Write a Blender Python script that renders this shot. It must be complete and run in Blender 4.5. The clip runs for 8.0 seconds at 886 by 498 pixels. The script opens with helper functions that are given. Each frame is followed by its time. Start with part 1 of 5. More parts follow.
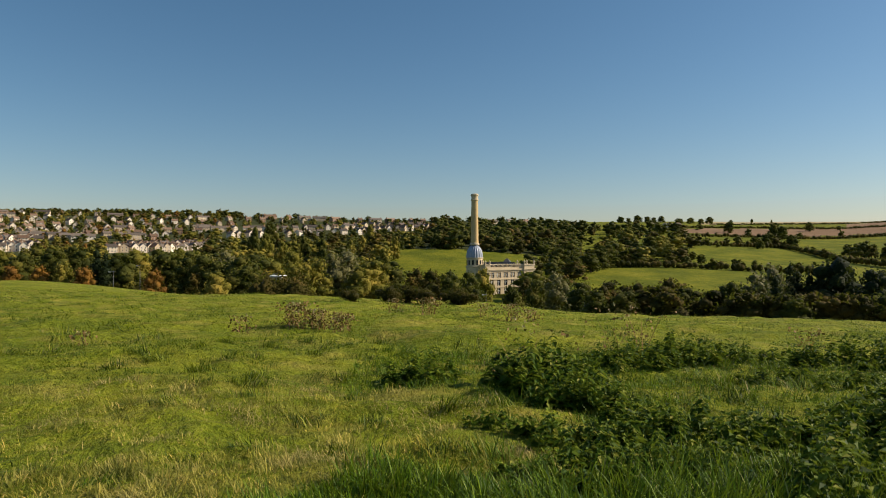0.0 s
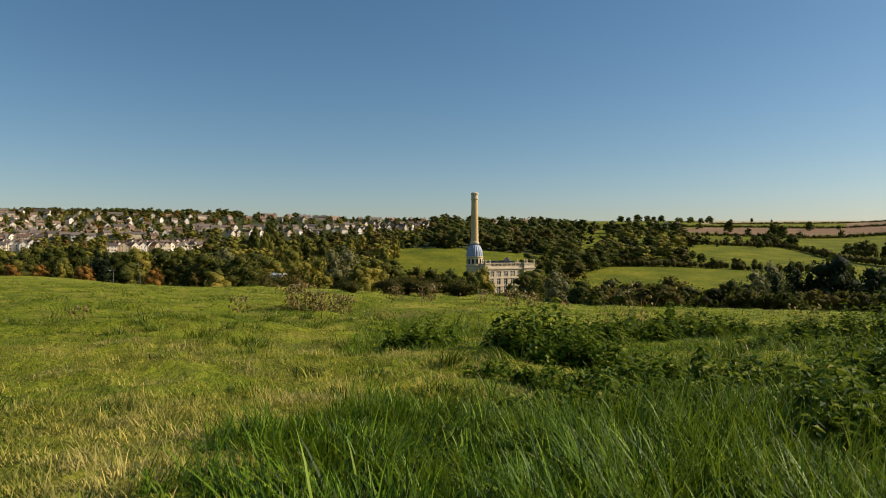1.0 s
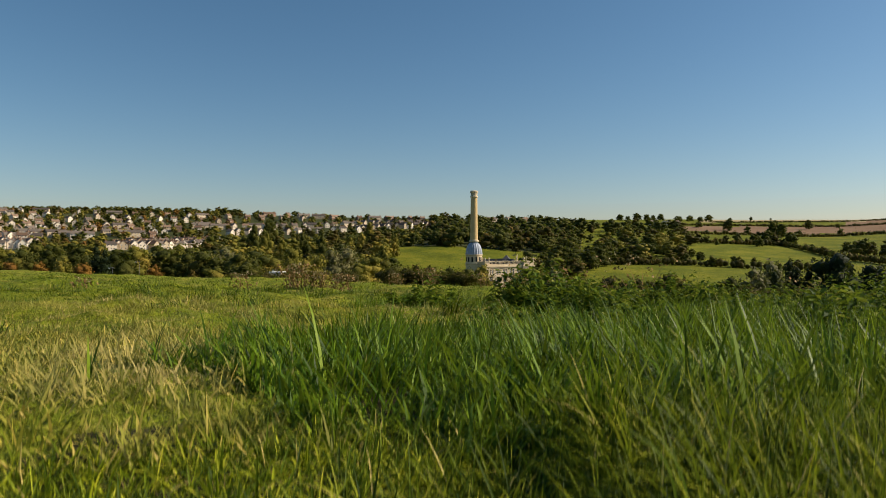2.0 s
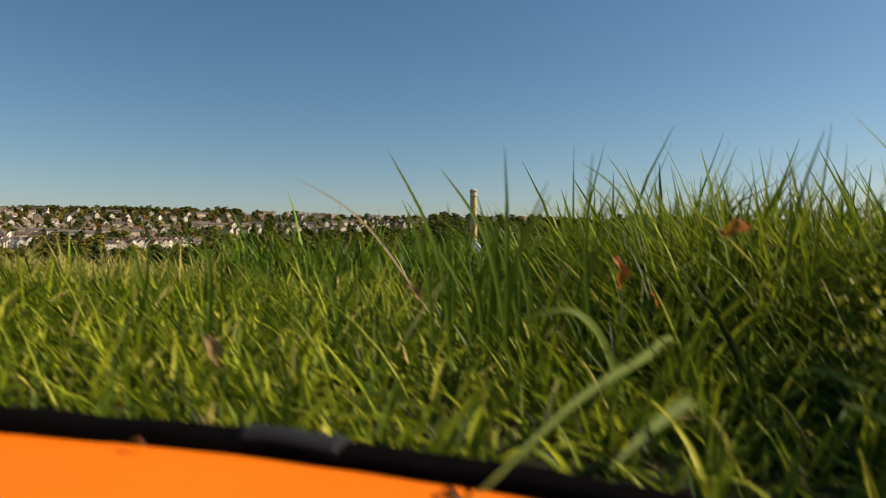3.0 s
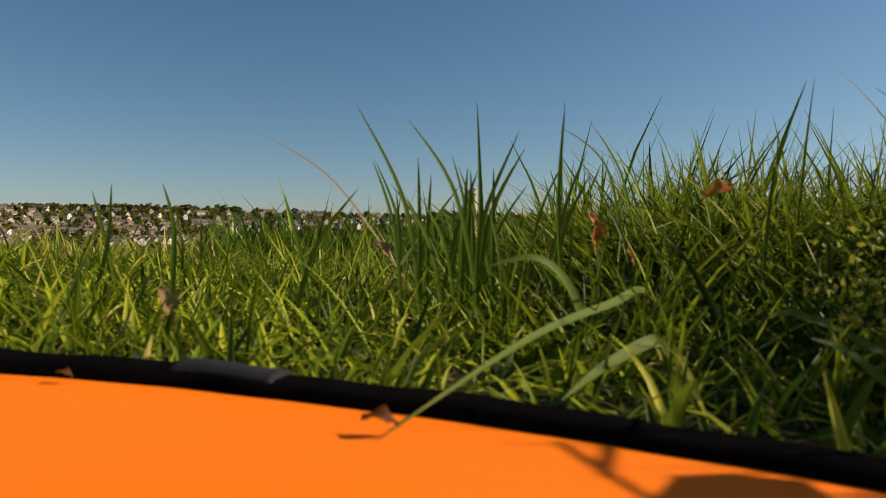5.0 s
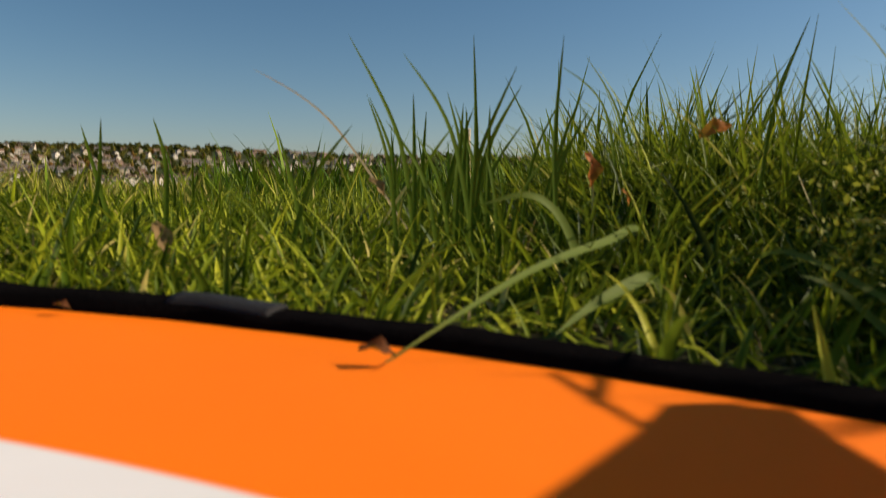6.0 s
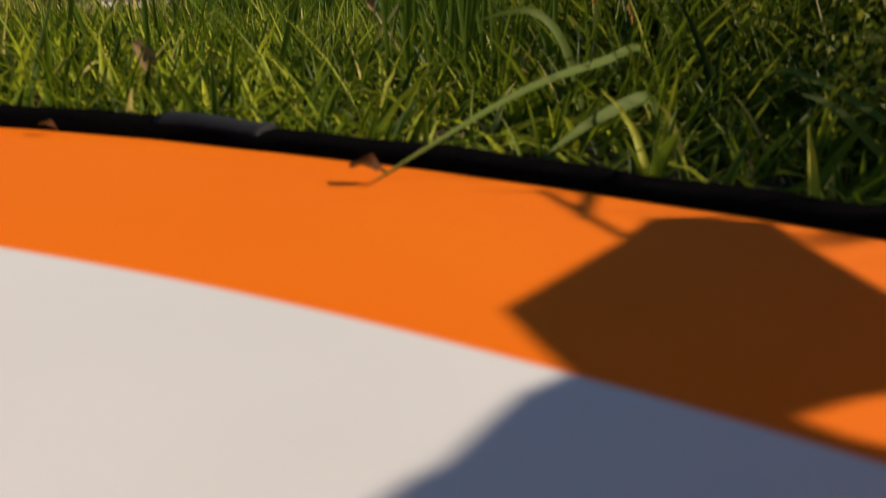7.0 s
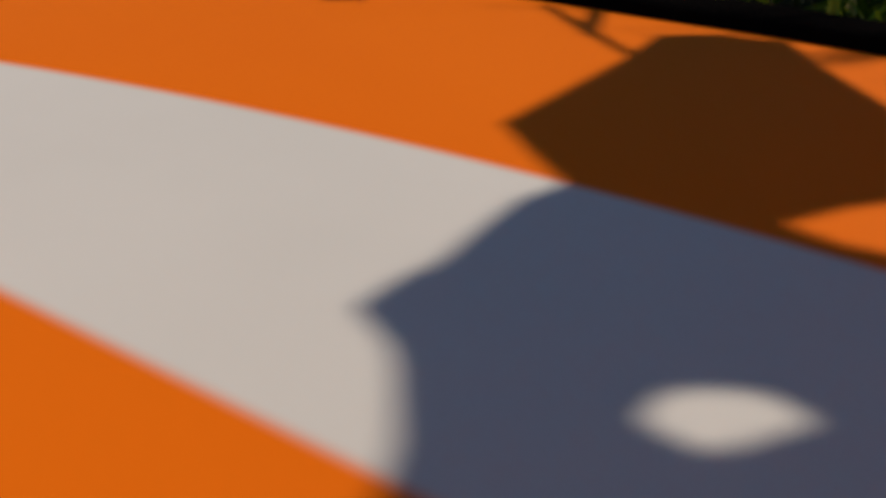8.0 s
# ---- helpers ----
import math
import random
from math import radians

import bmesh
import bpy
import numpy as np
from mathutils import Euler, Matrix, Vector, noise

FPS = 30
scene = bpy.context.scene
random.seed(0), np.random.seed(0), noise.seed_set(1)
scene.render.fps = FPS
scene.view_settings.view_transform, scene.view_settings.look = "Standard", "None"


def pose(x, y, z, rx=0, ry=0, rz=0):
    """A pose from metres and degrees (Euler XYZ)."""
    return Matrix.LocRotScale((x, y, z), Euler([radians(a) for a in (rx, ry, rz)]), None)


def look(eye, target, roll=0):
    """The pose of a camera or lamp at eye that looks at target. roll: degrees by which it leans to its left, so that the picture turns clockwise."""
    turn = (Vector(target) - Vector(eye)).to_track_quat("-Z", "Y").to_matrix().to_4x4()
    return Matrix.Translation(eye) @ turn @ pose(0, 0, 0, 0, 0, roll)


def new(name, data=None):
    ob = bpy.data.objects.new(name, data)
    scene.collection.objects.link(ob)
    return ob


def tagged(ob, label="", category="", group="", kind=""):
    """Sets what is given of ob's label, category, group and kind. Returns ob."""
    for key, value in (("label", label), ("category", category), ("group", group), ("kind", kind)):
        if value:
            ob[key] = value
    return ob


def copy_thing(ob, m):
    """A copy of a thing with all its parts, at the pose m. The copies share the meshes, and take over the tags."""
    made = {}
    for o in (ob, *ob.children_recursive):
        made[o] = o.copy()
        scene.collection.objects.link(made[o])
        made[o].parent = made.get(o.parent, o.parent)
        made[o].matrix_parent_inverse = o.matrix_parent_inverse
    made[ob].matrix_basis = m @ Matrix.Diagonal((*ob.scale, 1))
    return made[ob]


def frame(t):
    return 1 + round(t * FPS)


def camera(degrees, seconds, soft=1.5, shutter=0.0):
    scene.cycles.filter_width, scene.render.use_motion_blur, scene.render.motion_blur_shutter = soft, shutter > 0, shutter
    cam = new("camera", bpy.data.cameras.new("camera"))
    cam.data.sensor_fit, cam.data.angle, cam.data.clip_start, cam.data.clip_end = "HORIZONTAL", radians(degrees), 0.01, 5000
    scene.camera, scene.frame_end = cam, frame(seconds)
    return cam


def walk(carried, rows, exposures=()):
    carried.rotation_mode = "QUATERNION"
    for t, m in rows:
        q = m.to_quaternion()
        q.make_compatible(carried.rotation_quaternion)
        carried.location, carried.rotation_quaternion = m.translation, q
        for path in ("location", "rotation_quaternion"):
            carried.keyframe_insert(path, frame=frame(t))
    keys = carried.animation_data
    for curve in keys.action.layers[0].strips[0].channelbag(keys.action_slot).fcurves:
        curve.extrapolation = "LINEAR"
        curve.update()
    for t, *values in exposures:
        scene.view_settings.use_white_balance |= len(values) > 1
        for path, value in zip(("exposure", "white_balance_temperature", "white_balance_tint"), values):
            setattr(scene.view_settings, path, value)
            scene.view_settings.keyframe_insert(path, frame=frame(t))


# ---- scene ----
cam = camera(66.99, 8.0, soft=0.9, shutter=0.5)
# a small open lens, sharp from about a metre on
cam.data.dof.use_dof, cam.data.dof.focus_distance, cam.data.dof.aperture_fstop = True, 2.0, 19.0
# the aircraft sinks down onto the pad, drifts as it settles, then its camera tips down on its gimbal
walk(cam, [
    (0.0, pose(-0.035, -0.015, 0.930, 90.0, 0.0, 0.0)),
    (0.5, pose(-0.035, -0.015, 0.780, 90.0, 0.0, 0.0)),
    (1.0, pose(-0.037, -0.015, 0.630, 89.95, 0.0, 0.0)),
    (1.2, pose(-0.040, -0.015, 0.568, 89.95, 0.0, 0.0)),
    (1.7, pose(-0.050, -0.016, 0.402, 89.88, 0.0, -0.03)),
    (2.3, pose(-0.059, -0.018, 0.2182, 89.83, 0.0, -0.08)),
    (2.5, pose(-0.053, -0.019, 0.1728, 89.83, 0.0, -0.09)),
    (2.7, pose(-0.043, -0.018, 0.1333, 89.82, 0.0, -0.1)),
    (2.9, pose(-0.0295, -0.016, 0.0945, 89.80, 0.0, -0.1)),
    (3.0, pose(-0.0186, -0.013, 0.0773, 89.78, 0.0, -0.1)),
    (3.1, pose(-0.0074, -0.008, 0.0635, 89.75, 0.0, -0.1)),
    (3.3, pose(-0.0005, -0.002, 0.0580, 89.72, 0.0, -0.1)),
    (4.0, pose(-0.0004, -0.002, 0.0555, 89.65, 0.0, -0.1)),
    (5.3, pose(0, 0, 0.0509, 89.6, 0.0, -0.1)),
    (5.5, pose(0, 0, 0.0506, 89.6, 0.0, -0.1)),
    (5.7, pose(-0.0005, 0, 0.0502, 88.33, -0.1, -0.25)),
    (6.0, pose(-0.0012, -0.0001, 0.0492, 84.66, -0.40, -0.69)),
    (6.5, pose(-0.0005, -0.0004, 0.0472, 77.56, -0.50, -0.87)),
    (7.0, pose(0.0008, -0.0009, 0.0453, 70.35, -0.40, -0.89)),
    (7.5, pose(0.0013, -0.0018, 0.0434, 63.14, -0.40, -0.95)),
    (8.0, pose(0.0012, -0.0027, 0.0418, 56.6, -0.50, -0.80)),
], exposures=[(0.0, 0.36), (2.7, 0.36), (3.5, 0.26), (5.5, 0.17), (6.0, 0.13), (6.5, 0.0), (7.0, -0.15), (7.5, -0.34), (8.0, -0.56)])

# ---- light ----
SUN_EL, SUN_AZ = radians(33.0), radians(84.0)  # azimuth clockwise from ahead
world = bpy.data.worlds.new("sky")
scene.world = world
world.use_nodes = True
wn = world.node_tree
sky = wn.nodes.new("ShaderNodeTexSky")
sky.sky_type, sky.sun_disc = "NISHITA", False
sky.sun_elevation, sky.sun_rotation = SUN_EL, SUN_AZ
sky.altitude, sky.air_density, sky.dust_density, sky.ozone_density = 100, 1.0, 0.6, 3.2
deep = wn.nodes.new("ShaderNodeHueSaturation")  # a clear, deep blue autumn sky
deep.inputs["Saturation"].default_value, deep.inputs["Hue"].default_value = 1.16, 0.491
wn.links.new(sky.outputs[0], deep.inputs["Color"])
tint = wn.nodes.new("ShaderNodeMix")
tint.data_type, tint.blend_type = "RGBA", "MULTIPLY"
tint.inputs[0].default_value, tint.inputs[7].default_value = 1.0, (1.09, 1.01, 0.99, 1)
wn.links.new(deep.outputs[0], tint.inputs[6])
wn.links.new(tint.outputs[2], wn.nodes["Background"].inputs[0])
wn.nodes["Background"].inputs[1].default_value = 0.070
sun = new("sun", bpy.data.lights.new("sun", "SUN"))
sun.data.energy, sun.data.angle, sun.data.color = 5.0, radians(1.1), (1.0, 0.86, 0.66)
sun_dir = Vector((math.sin(SUN_AZ) * math.cos(SUN_EL), math.cos(SUN_AZ) * math.cos(SUN_EL), math.sin(SUN_EL)))
sun.matrix_world = look(sun_dir * 50, (0, 0, 0))

# ---- materials ----


def ramp(nt, fac, stops):
    r = nt.nodes.new("ShaderNodeValToRGB")
    el = r.color_ramp.elements
    while len(el) < len(stops):
        el.new(0.5)
    for e, (p, c) in zip(el, stops):
        e.position, e.color = p, (*c, 1)
    nt.links.new(fac, r.inputs[0])
    return r.outputs[0]


def mix(nt, fac, a, b, blend="MIX"):
    m = nt.nodes.new("ShaderNodeMix")
    m.data_type, m.blend_type = "RGBA", blend
    for sock, v in ((m.inputs[0], fac), (m.inputs[6], a), (m.inputs[7], b)):
        if isinstance(v, (int, float)):
            sock.default_value = v
        elif isinstance(v, tuple):
            sock.default_value = (*v, 1)
        else:
            nt.links.new(v, sock)
    return m.outputs[2]


def noise_tex(nt, scale, detail=4.0, rough=0.55, coords=None):
    n = nt.nodes.new("ShaderNodeTexNoise")
    n.inputs["Scale"].default_value, n.inputs["Detail"].default_value, n.inputs["Roughness"].default_value = scale, detail, rough
    if coords is not None:
        nt.links.new(coords, n.inputs["Vector"])
    return n.outputs["Fac"]


def math_node(nt, op, a, b=0.0):
    m = nt.nodes.new("ShaderNodeMath")
    m.operation = op
    for sock, v in zip(m.inputs, (a, b)):
        if isinstance(v, (int, float)):
            sock.default_value = v
        else:
            nt.links.new(v, sock)
    return m.outputs[0]


def material(name, rough=0.8, metal=0.0, spec=0.3):
    m = bpy.data.materials.new(name)
    m.use_nodes = True
    b = m.node_tree.nodes["Principled BSDF"]
    b.inputs["Roughness"].default_value, b.inputs["Metallic"].default_value = rough, metal
    b.inputs["Specular IOR Level"].default_value = spec
    return m, m.node_tree, b


def position(nt):
    return nt.nodes.new("ShaderNodeNewGeometry").outputs["Position"]


def island(nt):
    return nt.nodes.new("ShaderNodeNewGeometry").outputs["Random Per Island"]


def object_random(nt):
    return nt.nodes.new("ShaderNodeObjectInfo").outputs["Random"]


def bump(nt, b, height, strength, distance):
    n = nt.nodes.new("ShaderNodeBump")
    n.inputs["Strength"].default_value, n.inputs["Distance"].default_value = strength, distance
    nt.links.new(height, n.inputs["Height"])
    nt.links.new(n.outputs[0], b.inputs["Normal"])


def surface(name, stops, scale, fine=8.0, rough=0.85, spec=0.2, metal=0.0, relief=0.0, depth=0.01, by_object=0.0):
    """A plain surface: a colour range over two scales of noise, with relief."""
    m, nt, b = material(name, rough, metal, spec)
    p = position(nt)
    f = math_node(nt, "ADD", math_node(nt, "MULTIPLY", noise_tex(nt, scale, 3, coords=p), 0.6), math_node(nt, "MULTIPLY", noise_tex(nt, scale * fine, 5, coords=p), 0.4))
    if by_object:
        f = math_node(nt, "ADD", f, math_node(nt, "MULTIPLY", math_node(nt, "SUBTRACT", object_random(nt), 0.5), by_object))
    nt.links.new(ramp(nt, f, stops), b.inputs["Base Color"])
    if relief:
        bump(nt, b, noise_tex(nt, scale * fine, 6, coords=p), relief, depth)
    return m


def leaf_material(name, stops, translucency=0.35, rough=0.5, spec=0.35, object_shift=0.0, patch=0.0, patch_scale=1.0, patch_colour=(0.3, 0.25, 0.1), relief=0.0, deep=0.0):
    """Leaves and blades: the colour varies from leaf to leaf, and light comes through."""
    m, nt, b = material(name, rough, 0.0, spec)
    f = island(nt)
    if object_shift:
        w = noise_tex(nt, 0.11, 1, coords=position(nt))
        f = math_node(nt, "ADD", math_node(nt, "MULTIPLY", f, 1 - object_shift), math_node(nt, "MULTIPLY", math_node(nt, "ADD", math_node(nt, "MULTIPLY", w, 1.6), -0.3), object_shift))
    c = ramp(nt, f, stops)
    if patch:
        g = noise_tex(nt, patch_scale, 3, coords=position(nt))
        s = math_node(nt, "MULTIPLY", math_node(nt, "SMOOTH_MAX", math_node(nt, "SUBTRACT", g, 0.52), 0.0), 6.0 * patch)
        s.node.use_clamp = True
        c = mix(nt, s, c, patch_colour)
    # dark green patches: darker tufts, and shade of the hollows put into the colour
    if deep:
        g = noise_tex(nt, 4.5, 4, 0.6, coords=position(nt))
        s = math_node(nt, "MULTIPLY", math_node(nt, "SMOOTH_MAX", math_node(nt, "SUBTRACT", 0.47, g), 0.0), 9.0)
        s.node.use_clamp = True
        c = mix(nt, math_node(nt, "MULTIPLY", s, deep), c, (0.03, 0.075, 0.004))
    if relief:
        bump(nt, b, noise_tex(nt, 1.6, 5, 0.75, coords=position(nt)), 1.0, relief)
    nt.links.new(c, b.inputs["Base Color"])
    t = nt.nodes.new("ShaderNodeBsdfTranslucent")
    nt.links.new(mix(nt, 0.5, c, (0.25, 0.32, 0.03)), t.inputs[0])
    s = nt.nodes.new("ShaderNodeMixShader")
    s.inputs[0].default_value = translucency
    nt.links.new(b.outputs[0], s.inputs[1])
    nt.links.new(t.outputs[0], s.inputs[2])
    nt.links.new(s.outputs[0], nt.nodes["Material Output"].inputs[0])
    return m


GRASS = leaf_material("grass_blade", [(0.0, (0.010, 0.026, 0.002)), (0.35, (0.042, 0.078, 0.003)), (0.65, (0.13, 0.175, 0.007)), (0.94, (0.27, 0.30, 0.018)), (0.975, (0.36, 0.29, 0.09)), (1.0, (0.46, 0.36, 0.16))], 0.2, 0.5, 0.14)
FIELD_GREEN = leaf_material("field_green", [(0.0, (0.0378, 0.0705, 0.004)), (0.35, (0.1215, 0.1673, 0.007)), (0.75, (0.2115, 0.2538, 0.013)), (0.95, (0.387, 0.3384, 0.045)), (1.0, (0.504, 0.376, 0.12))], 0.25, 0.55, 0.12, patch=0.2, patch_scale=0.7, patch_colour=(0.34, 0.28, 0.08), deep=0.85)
LUSH_GREEN = leaf_material("lush_green", [(0.0, (0.01176, 0.0352, 0.002)), (0.35, (0.042, 0.0924, 0.003)), (0.7, (0.1092, 0.1936, 0.006)), (0.97, (0.21, 0.2992, 0.014)), (1.0, (0.336, 0.3168, 0.1))], 0.28, 0.5, 0.14)
MID_GREEN = leaf_material("mid_green", [(0.0, (0.02016, 0.04104, 0.002)), (0.4, (0.0784, 0.1254, 0.004)), (0.7, (0.2352, 0.285, 0.01)), (0.93, (0.448, 0.456, 0.03)), (0.97, (0.5376, 0.4332, 0.11)), (1.0, (0.6496, 0.513, 0.18))], 0.30, 0.5, 0.15)
NEAR_GREEN = leaf_material("near_green", [(0.0, (0.0297, 0.05806, 0.002)), (0.4, (0.1426, 0.1935, 0.005)), (0.75, (0.392, 0.4294, 0.014)), (0.95, (0.6178, 0.5806, 0.05)), (1.0, (0.7366, 0.5806, 0.18))], 0.34, 0.5, 0.15)
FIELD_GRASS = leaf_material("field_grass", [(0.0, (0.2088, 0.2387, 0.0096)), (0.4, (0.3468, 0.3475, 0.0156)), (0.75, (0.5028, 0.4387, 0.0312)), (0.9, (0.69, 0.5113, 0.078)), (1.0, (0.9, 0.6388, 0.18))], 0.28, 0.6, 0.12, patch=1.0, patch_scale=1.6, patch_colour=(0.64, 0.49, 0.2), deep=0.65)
NETTLE = leaf_material("nettle_leaf", [(0.0, (0.016, 0.042, 0.003)), (0.45, (0.05, 0.098, 0.006)), (0.8, (0.135, 0.19, 0.011)), (1.0, (0.26, 0.26, 0.04))], 0.3, 0.6, 0.12)
THISTLE = leaf_material("thistle_dry", [(0.0, (0.08, 0.07, 0.02)), (0.4, (0.19, 0.105, 0.045)), (0.8, (0.30, 0.17, 0.085)), (1.0, (0.42, 0.28, 0.16))], 0.2, 0.8, 0.1)
DRY_LEAF = leaf_material("dead_leaf", [(0.0, (0.26, 0.06, 0.012)), (0.6, (0.42, 0.12, 0.02)), (1.0, (0.5, 0.2, 0.05))], 0.3, 0.6, 0.2)
ORANGE_LEAF = leaf_material("orange_leaf", [(0.0, (0.42, 0.12, 0.02)), (1.0, (0.66, 0.24, 0.04))], 0.35, 0.6, 0.15)
BROWN_LEAF = leaf_material("brown_leaf", [(0.0, (0.09, 0.032, 0.012)), (1.0, (0.15, 0.06, 0.022))], 0.2, 0.7, 0.1)
TAN_LEAF = leaf_material("tan_leaf", [(0.0, (0.22, 0.13, 0.05)), (1.0, (0.34, 0.22, 0.10))], 0.3, 0.7, 0.15)
THATCH = leaf_material("thatch", [(0.0, (0.07, 0.055, 0.016)), (0.5, (0.23, 0.17, 0.06)), (1.0, (0.50, 0.38, 0.19))], 0.2, 0.8, 0.1)
STRAW = leaf_material("straw", [(0.0, (0.33, 0.25, 0.14)), (1.0, (0.5, 0.41, 0.26))], 0.3, 0.7, 0.15)
OAK = leaf_material("oak_leaf", [(0.15, (0.0293, 0.0379, 0.007178)), (0.5, (0.0671, 0.07234, 0.01291)), (0.85, (0.1421, 0.1275, 0.02297))], 0.24, 0.7, 0.1, 0.75, relief=0.5)
ASH = leaf_material("ash_leaf", [(0.15, (0.09426, 0.09692, 0.01485)), (0.5, (0.1847, 0.1644, 0.02475)), (0.85, (0.3473, 0.2588, 0.0462))], 0.24, 0.7, 0.1, 0.75, relief=0.5)
WILLOW = leaf_material("willow_leaf", [(0.0, (0.091, 0.0945, 0.0286)), (0.5, (0.154, 0.142, 0.0506)), (1.0, (0.231, 0.203, 0.088))], 0.2, 0.6, 0.2, 0.5, relief=0.5)
AUTUMN = leaf_material("autumn_leaf", [(0.0, (0.117, 0.0585, 0.011)), (0.5, (0.208, 0.0975, 0.0154)), (1.0, (0.312, 0.163, 0.0264))], 0.2, 0.6, 0.15, 0.5, relief=0.5)
CONIFER = leaf_material("conifer_needle", [(0.0, (0.009984, 0.01848, 0.00768)), (0.5, (0.01752, 0.03, 0.01056)), (1.0, (0.03744, 0.04836, 0.0144))], 0.1, 0.7, 0.1, 0.3, relief=0.5)
HEDGE = leaf_material("hedge_leaf", [(0.15, (0.03042, 0.03128, 0.006038)), (0.5, (0.06826, 0.05627, 0.01086)), (0.85, (0.1612, 0.09998, 0.02175))], 0.24, 0.7, 0.1, 0.75, relief=0.5)
BARK = surface("bark", [(0.3, (0.05, 0.038, 0.026)), (0.7, (0.12, 0.095, 0.07))], 3, 6, 0.95, 0.1, relief=0.6, depth=0.03)


def pasture_material(name, stops, dry, hollow_shade):
    m, nt, b = material(name, 0.95, 0.0, 0.1)
    p = position(nt)
    f = math_node(nt, "ADD", math_node(nt, "MULTIPLY", noise_tex(nt, 0.55, 4, coords=p), 0.55), math_node(nt, "MULTIPLY", noise_tex(nt, 14, 5, 0.7, coords=p), 0.45))
    c = ramp(nt, f, stops)
    g = math_node(nt, "MULTIPLY", math_node(nt, "SUBTRACT", noise_tex(nt, 1.3, 5, 0.65, coords=p), 0.5), 5.0)
    g.node.use_clamp = True
    c = mix(nt, math_node(nt, "MULTIPLY", g, 0.55), c, dry)
    # darker green hummocks, with the shade between tufts painted into the same patches
    k = math_node(nt, "MULTIPLY", math_node(nt, "SUBTRACT", noise_tex(nt, 4.5, 6, 0.75, coords=p), 0.53), 7.0)
    k.node.use_clamp = True
    nt.links.new(mix(nt, math_node(nt, "MULTIPLY", k, 0.6), c, hollow_shade), b.inputs["Base Color"])
    bump(nt, b, math_node(nt, "ADD", noise_tex(nt, 6, 6, 0.7, coords=p), math_node(nt, "MULTIPLY", noise_tex(nt, 1.4, 3, coords=p), 2.0)), 1.0, 0.16)
    return m


PASTURE = pasture_material("pasture", [(0.34, (0.066, 0.10, 0.005)), (0.48, (0.16, 0.195, 0.011)), (0.66, (0.29, 0.29, 0.024))], (0.42, 0.32, 0.08), (0.035, 0.06, 0.004))
MEADOW = surface("meadow", [(0.3, (0.05, 0.07, 0.005)), (0.47, (0.105, 0.122, 0.008)), (0.58, (0.16, 0.163, 0.012)), (0.75, (0.25, 0.22, 0.03))], 0.035, 9, 0.95, 0.08, relief=0.9, depth=0.9)
STUBBLE = surface("stubble", [(0.3, (0.30, 0.24, 0.12)), (0.7, (0.42, 0.34, 0.19))], 0.02, 20, 0.95, 0.1)
PLOUGH = surface("plough", [(0.3, (0.16, 0.095, 0.055)), (0.7, (0.26, 0.17, 0.10))], 0.02, 20, 0.95, 0.1)
# soil and thatch, coloured extra dark to carry the shade between blades
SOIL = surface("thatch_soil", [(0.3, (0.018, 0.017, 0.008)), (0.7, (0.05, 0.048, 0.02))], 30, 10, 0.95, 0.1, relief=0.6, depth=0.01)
WOODFLOOR = surface("wood_floor", [(0.3, (0.03, 0.04, 0.012)), (0.7, (0.07, 0.075, 0.025))], 0.1, 10, 0.95, 0.1)

# ---- the lie of the land ----
RADII = np.array([15, 30, 60, 100, 180, 260, 340, 420, 520, 650, 800, 950, 1150, 1400, 5000], float)
LAND = {
    -180: [.3, .5, 1, 1.5, 2, 3, 4, 5, 6, 8, 10, 12, 14, 14, 14],
    -90: [.2, .3, .6, 0, -3, -5, -5, -4, -2, 4, 12, 22, 36, 44, 40],
    -33.5: [-.34, -.68, -1.4, -5.5, -13, -16, -15, -11, -5, 0, 14, 28, 50, 62, 40],
    -18: [-.5, -1, -3.0, -8, -18, -21, -18, -14, -9, -2, 10, 27, 52, 65, 40],
    0: [-.6, -1.4, -5.5, -11, -21, -24, -22, -12, 0, 9, 19, 31, 46, 60, 40],
    15: [-.68, -1.9, -6.5, -12, -22, -25, -23, -16, -9, 2, 13, 26, 42, 56, 40],
    33.5: [-.66, -1.8, -6.5, -12, -21, -25, -24, -20, -18, -10, 0, 11, 29, 50, 30],
    90: [-.3, -.9, -4, -8, -14, -17, -17, -14, -10, -4, 4, 12, 24, 34, 30],
    180: [.3, .5, 1, 1.5, 2, 3, 4, 5, 6, 8, 10, 12, 14, 14, 14],
}
AZ = np.array(sorted(LAND), float)
LANDZ = np.array([LAND[k] for k in sorted(LAND)])


def smooth(a, b, v):
    t = np.clip((v - a) / (b - a), 0, 1)
    return t * t * (3 - 2 * t)


def value_noise(x, y, seed=0):
    """Smooth noise between -1 and 1, one lump to a metre."""
    xi, yi = np.floor(x).astype(np.int64), np.floor(y).astype(np.int64)
    fx, fy = x - xi, y - yi
    fx, fy = fx * fx * (3 - 2 * fx), fy * fy * (3 - 2 * fy)

    def corner(i, j):
        n = (i * 374761393 + j * 668265263 + seed * 974711) & 0x7FFFFFFF
        n = ((n ^ (n >> 13)) * 1274126177) & 0x7FFFFFFF
        return ((n ^ (n >> 16)) & 0xFFFF) / 32767.5 - 1

    return (corner(xi, yi) * (1 - fx) + corner(xi + 1, yi) * fx) * (1 - fy) + (corner(xi, yi + 1) * (1 - fx) + corner(xi + 1, yi + 1) * fx) * fy


